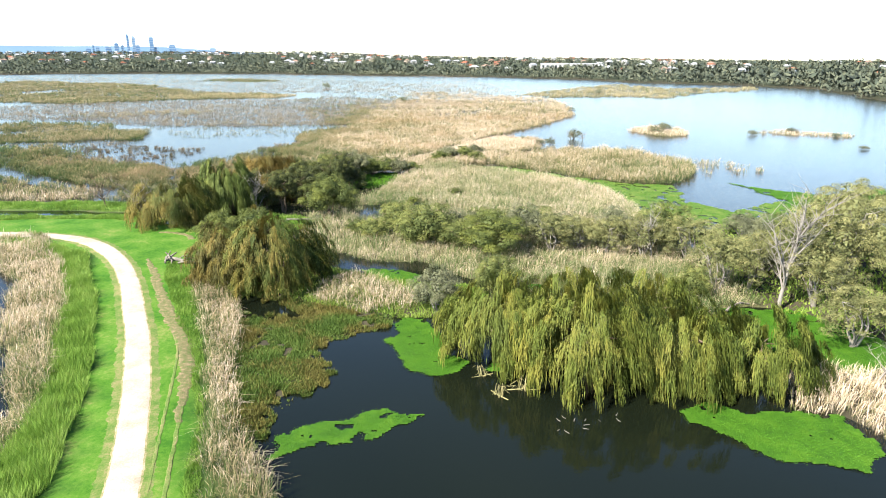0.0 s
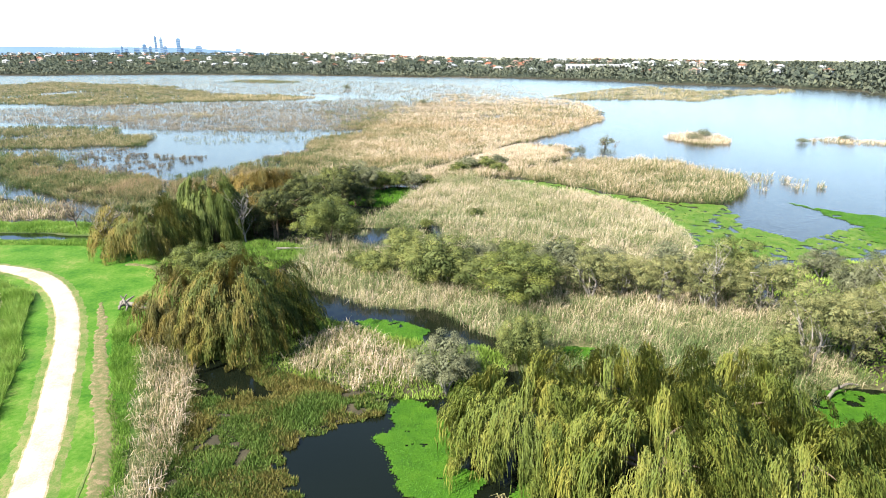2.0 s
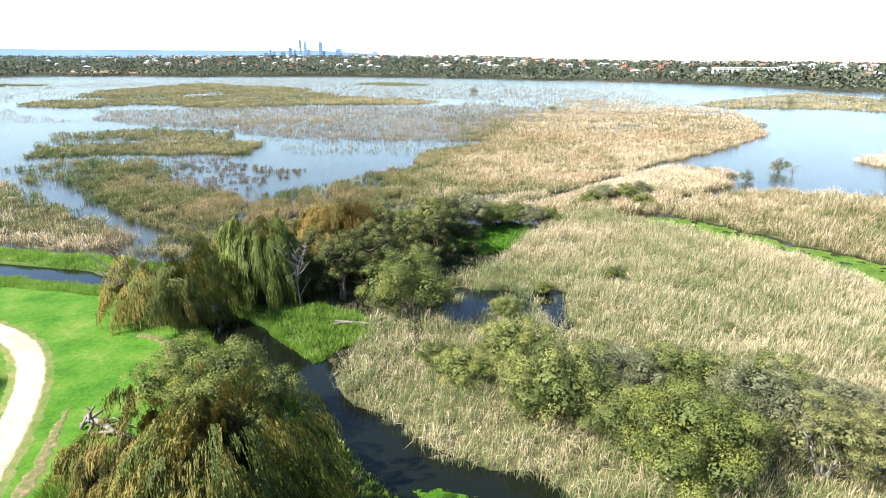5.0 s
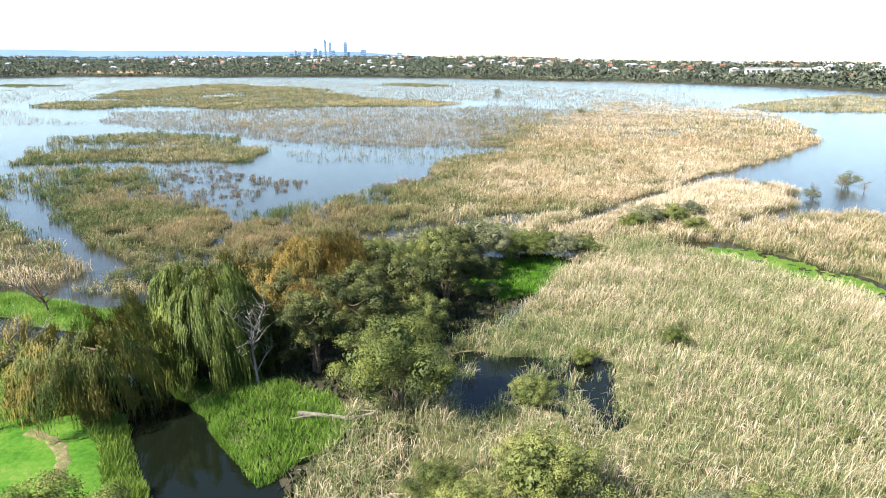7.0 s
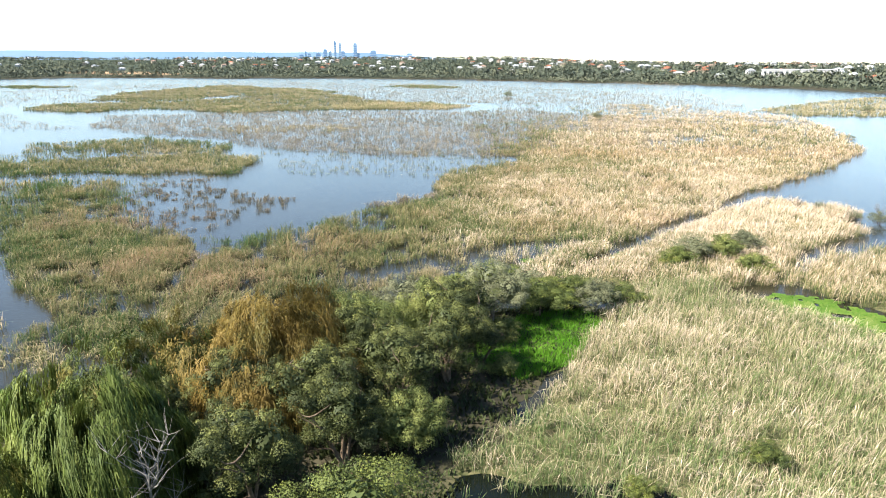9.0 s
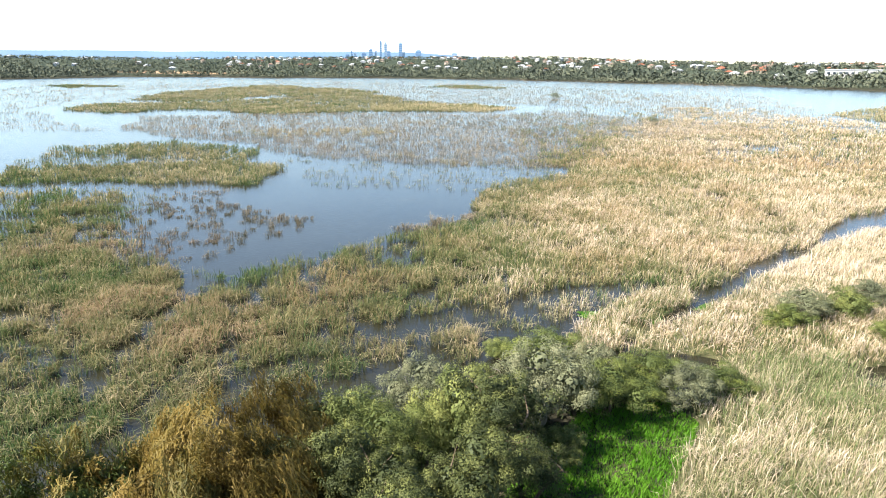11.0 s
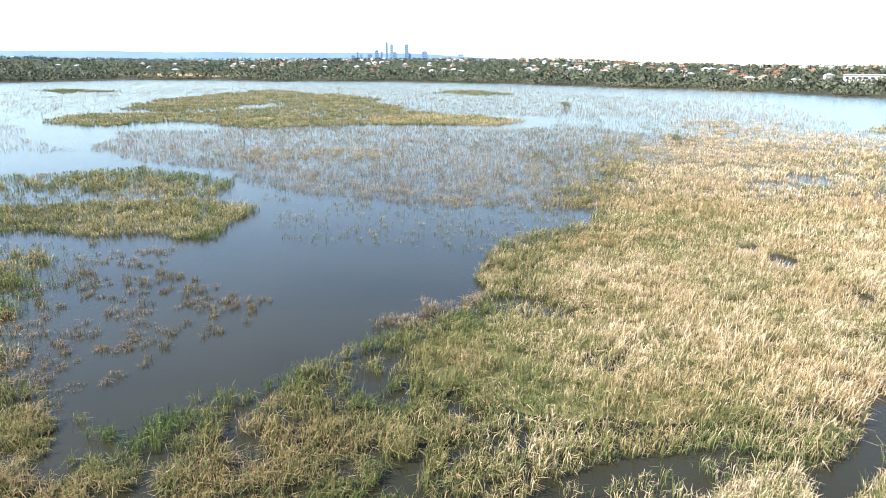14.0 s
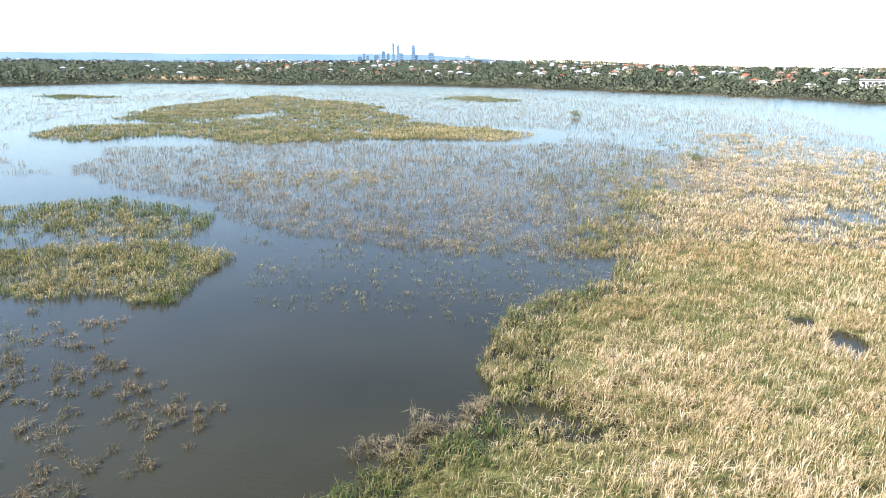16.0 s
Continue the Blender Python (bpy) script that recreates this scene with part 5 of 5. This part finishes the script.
TWIGS = stand(bare_tree("dead_shrub", "grey twiggy leafless shrub standing in lake water", 3.6, 48, M_BARK, 1.1, 14), 23.0, 210.8)
for x, y, turn, size in ((43.6, 218.5, 70, 1.15), (29.5, 206.5, 140, 0.9), (47.0, 215.5, 200, 1.0), (36.5, 211.5, 300, 0.8), (128.0, 233.5, 20, 1.0), (117.5, 236.5, 110, 0.8)):
    stand_copy(TWIGS, x, y, turn, size)

# ---------------------------------------------------------------- far shore
def far_woods():
    """Scrub and woodland behind the lake."""
    n = 24000
    turn = np.radians(R.uniform(-50, 62, n))
    shore = np.interp(np.degrees(turn), SHORE_TURN, SHORE_FAR)
    d = -60 + 1500 * R.random(n) ** 2.4
    x, y = -np.sin(turn) * (shore + d), np.cos(turn) * (shore + d)
    keep = (R.random(n) < np.where(d < 90, 1.0, 0.4 + 0.5 * (fbm(x, y, 160, 81) > 0.5))) & (z_at(x, y) > 0.1) & ~inside([(-1300, 1270), (-1000, 1310), (-1030, 1410), (-1340, 1380)], x, y)
    x, y, d = x[keep], y[keep], d[keep]
    z = z_at(x, y)
    r = np.where(d < 10, R.uniform(1.5, 4.0, len(x)), R.uniform(3.0, 6.5, len(x))) * (1 + 0.35 * vnoise(x, y, 40, 83))
    k = 11
    C = np.repeat(np.stack([x, y, z + r * 0.8], 1), k, 0)
    rr = np.repeat(r, k)[:, None]
    dd = R.normal(size=(len(C), 3))
    dd /= np.linalg.norm(dd, axis=1)[:, None]
    dd[:, 2] = np.abs(dd[:, 2]) * 1.0 - 0.25
    P = C + dd * rr * R.uniform(0.6, 1.05, (len(C), 1)) * [1.15, 1.15, 0.9]
    return tagged(part("far_woods", soup("far_woods", leaf_tris(P, dd + R.normal(0, 0.5, dd.shape), np.repeat(r, k) * 0.5), None, np.repeat(dd + [0, 0, 0.3], 3, 0)), M_FAR), "dark grey-green woodland along the far shore", "woodland", kind="stuff")


far_woods()
M_WALLS = [mottled("white render", (0.3, 0.29, 0.27), (0.38, 0.372, 0.35), 0.5, 0.8, 0), mottled("cream brick", (0.288, 0.238, 0.18), (0.36, 0.302, 0.238), 0.8, 0.9, 0)]
M_ROOFS = [mottled("red roof tiles", (0.17, 0.058, 0.034), (0.23, 0.09, 0.05), 0.6, 0.85, 0), mottled("pale metal roof", (0.27, 0.28, 0.29), (0.36, 0.37, 0.38), 0.4, 0.5, 0), mottled("brown roof tiles", (0.144, 0.0936, 0.072), (0.216, 0.144, 0.108), 0.6, 0.85, 0)]
M_GLASS, _nt, _b = material("dark window glass", 0.1)
_b.inputs["Base Color"].default_value = (0.03, 0.04, 0.05, 1)


def box(bm, x0, x1, y0, y1, z0, z1):
    m = Matrix.Translation(((x0 + x1) / 2, (y0 + y1) / 2, (z0 + z1) / 2)) @ Matrix.Diagonal((x1 - x0, y1 - y0, z1 - z0, 1))
    bmesh.ops.create_cube(bm, size=1, matrix=m)
    return bm


def house(label, w, d, h, wall, roof):
    """A house with hipped roof, eaves and windows towards the lake."""
    thing = tagged(new("house"), label, "house", "houses on the far shore")
    part("wall", box(bmesh.new(), -w / 2, w / 2, -d / 2, d / 2, -6, h), wall, thing)
    bm = bmesh.new()
    e, r = 0.6, w / 2 - d / 2
    lo = [bm.verts.new(p) for p in ((-w / 2 - e, -d / 2 - e, h), (w / 2 + e, -d / 2 - e, h), (w / 2 + e, d / 2 + e, h), (-w / 2 - e, d / 2 + e, h))]
    hi = [bm.verts.new(p) for p in ((-max(r, 0.3), 0, h + d * 0.28), (max(r, 0.3), 0, h + d * 0.28))]
    for f in ((lo[0], lo[1], hi[1], hi[0]), (lo[1], lo[2], hi[1]), (lo[2], lo[3], hi[0], hi[1]), (lo[3], lo[0], hi[0]), (lo[3], lo[2], lo[1], lo[0])):
        bm.faces.new(f)
    part("roof", bm, roof, thing)
    for k in range(3):
        x = -w / 2 + w * (k + 0.5) / 3
        part("window", box(bmesh.new(), x - 0.9, x + 0.9, -d / 2 - 0.05, -d / 2 + 0.05, h - 1.9, h - 0.6), M_GLASS, thing)
    return thing


def houses():
    kinds = [house("red-roofed white house among trees", 15, 10, 3.2, M_WALLS[0], M_ROOFS[0]), house("pale-roofed white house among trees", 17, 11, 3.4, M_WALLS[0], M_ROOFS[1]),
             house("two-storey white house among trees", 13, 10, 6.2, M_WALLS[0], M_ROOFS[1]), house("red-roofed brick house among trees", 16, 11, 3.2, M_WALLS[1], M_ROOFS[0]),
             house("brown-roofed cream house among trees", 14, 10, 5.8, M_WALLS[1], M_ROOFS[2])]
    rng = random.Random(5)
    first = True
    for k in range(430):
        a = rng.uniform(-44, 58)
        if (a > 38 and rng.random() < 0.5) or (a < -22 and rng.random() < 0.7):
            continue
        r = float(np.interp(a, SHORE_TURN, SHORE_FAR)) + 170 + 1350 * rng.random() ** 0.9
        x, y = -math.sin(radians(a)) * r, math.cos(radians(a)) * r
        z = float(z_at(np.array([x]), np.array([y]))[0]) + rng.uniform(0.3, 2.2)
        m = pose(x, y, z, 0, 0, a + rng.uniform(-35, 35))
        if k < 5:
            kinds[k].matrix_basis = m
        else:
            copy_thing(kinds[rng.choice((0, 1, 1, 2, 2, 3, 4))], m)


houses()
# Distance haze put into both facade colours as a blue tint.
M_TOWER = [mottled("hazed blue glass facade", (0.11, 0.2, 0.33), (0.14, 0.24, 0.38), 0.05, 0.4, 0), mottled("hazed pale concrete facade", (0.24, 0.32, 0.41), (0.29, 0.37, 0.45), 0.05, 0.6, 0)]


def tower(x, y, top, w, look_, label, cap=""):
    """An office tower: storeys as bands, a plant room, and a spire, wedge or crane where it has one."""
    thing = tagged(new("office_tower"), label, "skyscraper", "city towers")
    thing.matrix_basis = pose(x, y, 30, 0, 0, math.degrees(math.atan2(-x, y)))
    w *= 0.8
    h, body = top - 33, M_TOWER[look_]
    part("body", box(bmesh.new(), -w / 2, w / 2, -w / 2, w / 2, -25, h * 0.93), body, thing)
    part("plant_room", box(bmesh.new(), -w * 0.34, w * 0.34, -w * 0.34, w * 0.34, h * 0.93, h), M_TOWER[1], thing)
    band = None
    for k in range(int(h / 14)):
        z0 = k * 14 + 4
        if band is None:
            band = part("storey_band", box(bmesh.new(), -w / 2 - 0.4, w / 2 + 0.4, -w / 2 - 0.4, w / 2 + 0.4, 0, 4), M_TOWER[1 - look_], thing)
        else:
            ob = new("storey_band", band.data)
            ob.parent = thing
        (band if k == 0 else ob).location.z = z0
    if cap == "spire":
        bm = bmesh.new()
        bmesh.ops.create_cone(bm, cap_ends=True, segments=6, radius1=2.5, radius2=0.6, depth=22, matrix=Matrix.Translation((0, 0, h + 11)))
        part("spire", bm, M_TOWER[1], thing)
    if cap == "crane":
        part("crane_mast", box(bmesh.new(), -1.5, 1.5, -1.5, 1.5, h, h + 22), M_TOWER[1], thing)
        part("crane_jib", box(bmesh.new(), -8, 20, -1, 1, h + 18, h + 21), M_TOWER[1], thing)
    if cap == "wedge":
        bm = box(bmesh.new(), -w / 2, w / 2, -w / 2, w / 2, h * 0.93, h + 14)
        for v in bm.verts:
            if v.co.z > h + 1 and v.co.x > 0:
                v.co.z = h
        part("slanted_top", bm, body, thing)
    return thing


for row in [(-2162, 4061, 94, 34, 0, "low blue office block in the city"), (-2137, 4074, 118, 14, 0, "slim blue tower in the city"), (-2117, 4085, 105, 24, 1, "pale office block in the city"), (-2065, 4112, 106, 40, 0, "wide blue office block in the city"),
            (-2023, 4132, 129, 30, 0, "blue glass office tower in the city"), (-1993, 4147, 117, 20, 1, "pale office tower in the city"), (-1963, 4161, 170, 18, 0, "slim blue tower with slanted top", "wedge"), (-1934, 4175, 168, 24, 1, "pale tower with a spire", "spire"),
            (-1915, 4183, 118, 30, 0, "blue glass office tower in the city"), (-1842, 4216, 168, 32, 0, "tall blue glass tower with a crane on top", "crane"), (-1822, 4225, 107, 24, 1, "pale office block in the city"), (-1732, 4263, 122, 50, 0, "wide blue glass office block in the city"),
            (-1599, 4314, 92, 14, 1, "pale slim block in the city"), (-1504, 4348, 104, 50, 1, "pale office block beyond the suburb")]:
    tower(*row)


def white_hall():
    thing = tagged(new("commercial_hall"), "long white flat-roofed commercial building", "building")
    thing.matrix_basis = pose(226, 1210, float(z_at(np.array([226.0]), np.array([1210.0]))[0]) + 4, 0, 0, -11)
    part("wall", box(bmesh.new(), -48, 48, -15, 15, -8, 7), M_WALLS[0], thing)
    part("roof", box(bmesh.new(), -49, 49, -16, 16, 7, 8), M_ROOFS[1], thing)
    for k in range(12):
        part("window", box(bmesh.new(), -45 + k * 7.6, -41 + k * 7.6, -15.1, -14.9, 1.5, 4.5), M_GLASS, thing)


white_hall()
# The ridge's blue is distance haze put into its base colour.
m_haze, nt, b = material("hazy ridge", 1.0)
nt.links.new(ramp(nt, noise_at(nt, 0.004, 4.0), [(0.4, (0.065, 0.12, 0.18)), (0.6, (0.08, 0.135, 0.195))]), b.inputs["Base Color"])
a = np.radians(np.linspace(14, 75, 160))
top = 96 + 22 * fbm(np.degrees(a), 0 * a, 9, 91) - 40 * smooth(24, 12, np.degrees(a))
V = np.concatenate([np.stack([-np.sin(a) * r, np.cos(a) * r, h], 1) for r, h in ((4700, 0 * a + 10), (4850, top), (4950, 0 * a + 5))])
i = np.arange(159)
T = np.concatenate([np.concatenate([np.stack([i + o, i + o + 1, i + o + 161], 1), np.stack([i + o, i + o + 161, i + o + 160], 1)]) for o in (0, 160)])
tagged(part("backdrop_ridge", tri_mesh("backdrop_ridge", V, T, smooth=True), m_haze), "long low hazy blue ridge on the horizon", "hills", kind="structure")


# ---------------------------------------------------------------- logs and litter
def fallen_log(label, pieces, name="fallen_log", mat=None):
    """A fallen trunk with broken limbs; each piece: points and thickness."""
    thing = tagged(new(name), label, "log")
    for k, (pts, r) in enumerate(pieces):
        V, T = [], []
        tube(V, T, pts, [r * (1 - 0.55 * i / (len(pts) - 1)) for i in range(len(pts))], 8)
        part(("stalk" if name == "broken_stalks" else "trunk") if k == 0 or name == "broken_stalks" else "limb", tri_mesh("trunk", V, T, smooth=True), mat or M_LOG, thing)
    return thing


g = fallen_log("bleached fallen trunk lying on the grass bank", [([(-2.4, 0, 0.35), (-0.8, 0.1, 0.3), (1, -0.1, 0.35), (2.4, 0.1, 0.7)], 0.2), ([(0.6, 0, 0.35), (1.3, 0.5, 0.7), (2.0, 0.8, 0.65)], 0.1), ([(-1.2, 0, 0.3), (-1.8, -0.5, 0.5), (-2.6, -0.7, 0.4)], 0.09), ([(-0.2, 0, 0.3), (0.1, -0.5, 0.05)], 0.1)])
stand(g, -21.8, 102.2, 8, 1.2)
g = fallen_log("grey broken log and branches beside the dirt track", [([(-1.6, 0, 0.45), (-0.4, 0.05, 0.4), (0.9, -0.1, 0.25), (2.4, 0.1, 0.1)], 0.26), ([(-1.4, 0.1, 0.5), (-1.5, 0.2, 0.9), (-1.7, 0.1, 1.1)], 0.12), ([(-0.8, 0, 0.4), (-0.5, -0.6, 0.3), (-0.4, -0.9, 0.0)], 0.13), ([(0.3, 0, 0.35), (0.9, 0.5, 0.5), (1.7, 0.8, 0.35)], 0.09), ([(-0.2, 0.2, 0.35), (0.4, 0.4, 0.75), (1.1, 0.3, 0.8)], 0.07), ([(-1.5, -0.5, 0.2), (-0.9, 0.1, 0.75), (-0.6, 0.6, 1.0)], 0.15), ([(-1.9, 0.3, 0.1), (-1.2, -0.1, 0.85), (-0.7, -0.5, 0.6)], 0.14), ([(-1.3, -0.7, 0.1), (-1.35, -0.2, 0.6), (-1.2, 0.4, 1.2)], 0.12), ([(0.2, -0.5, 0.15), (1.3, -0.3, 0.4), (2.9, -0.1, 0.3)], 0.12)], "log_pile", M_LOG)
stand(g, -33.2, 79.6, -12, 1.15)
g = fallen_log("curved pale fallen limb beside the dead tree", [([(-2.2, 0, 0.2), (-1, 0.2, 0.7), (0.5, 0.1, 0.9), (2.0, 0, 0.5)], 0.16), ([(-0.5, 0.1, 0.75), (-1.4, -0.3, 1.4), (-2.0, -0.4, 2.1)], 0.1)])
stand(g, 32.5, 65.5, 30)
M_STRAW = mottled("yellowed stalks", (0.16, 0.15, 0.055), (0.36, 0.31, 0.15), 3.0, 0.85, 0.4)
for x, y, turn, s_, seed in ((7.3, 48.3, 0, 1.0, 1), (11.5, 48.4, 70, 0.7, 2), (5.4, 47.4, 130, 0.8, 3), (4.2, 50.8, 200, 0.8, 4)):
    rng = random.Random(seed)
    stalks = [([(-1.2, 0, 0.05), (0, 0.1, 0.1), (1.3, 0, 0.05)], 0.05)]
    for k in range(12):
        a, reach, up = rng.uniform(0, 6.28), rng.uniform(0.4, 1.2), rng.uniform(0.3, 1.5)
        p = (rng.uniform(-0.5, 0.5), rng.uniform(-0.4, 0.4), 0.0)
        stalks.append(([p, (p[0] + math.cos(a) * reach * 0.35, p[1] + math.sin(a) * reach * 0.35, up), (p[0] + math.cos(a) * reach, p[1] + math.sin(a) * reach, up * rng.uniform(0.5, 1.0))], 0.03))
    g = fallen_log("yellowed broken reed stalks in the pond", stalks, "broken_stalks", M_STRAW)
    g.matrix_basis = pose(x, y, -0.05, 0, 0, turn) @ Matrix.Diagonal((s_, s_, s_, 1))
rng = random.Random(12)
chip = None
for k in range(11):
    x, y, turn = 11.5 + rng.uniform(-2.4, 2.6), 43.2 + rng.uniform(-1.1, 1.3), rng.uniform(0, 360)
    if chip is None:
        V, T = [], []
        tube(V, T, [(-0.25, 0, 0), (0, 0.03, 0.03), (0.22, 0, 0.08)], [0.022, 0.022, 0.01], 6)
        chip = tagged(part("floating_stick", tri_mesh("floating_stick", V, T, smooth=True), M_PALE), "pale stick floating on dark pond water", "stick", "sticks on the pond")
        chip.matrix_basis = pose(x, y, 0.0, 0, 0, turn)
    else:
        copy_thing(chip, pose(x, y, 0.0, rng.uniform(-20, 20), rng.uniform(-40, 10), turn))
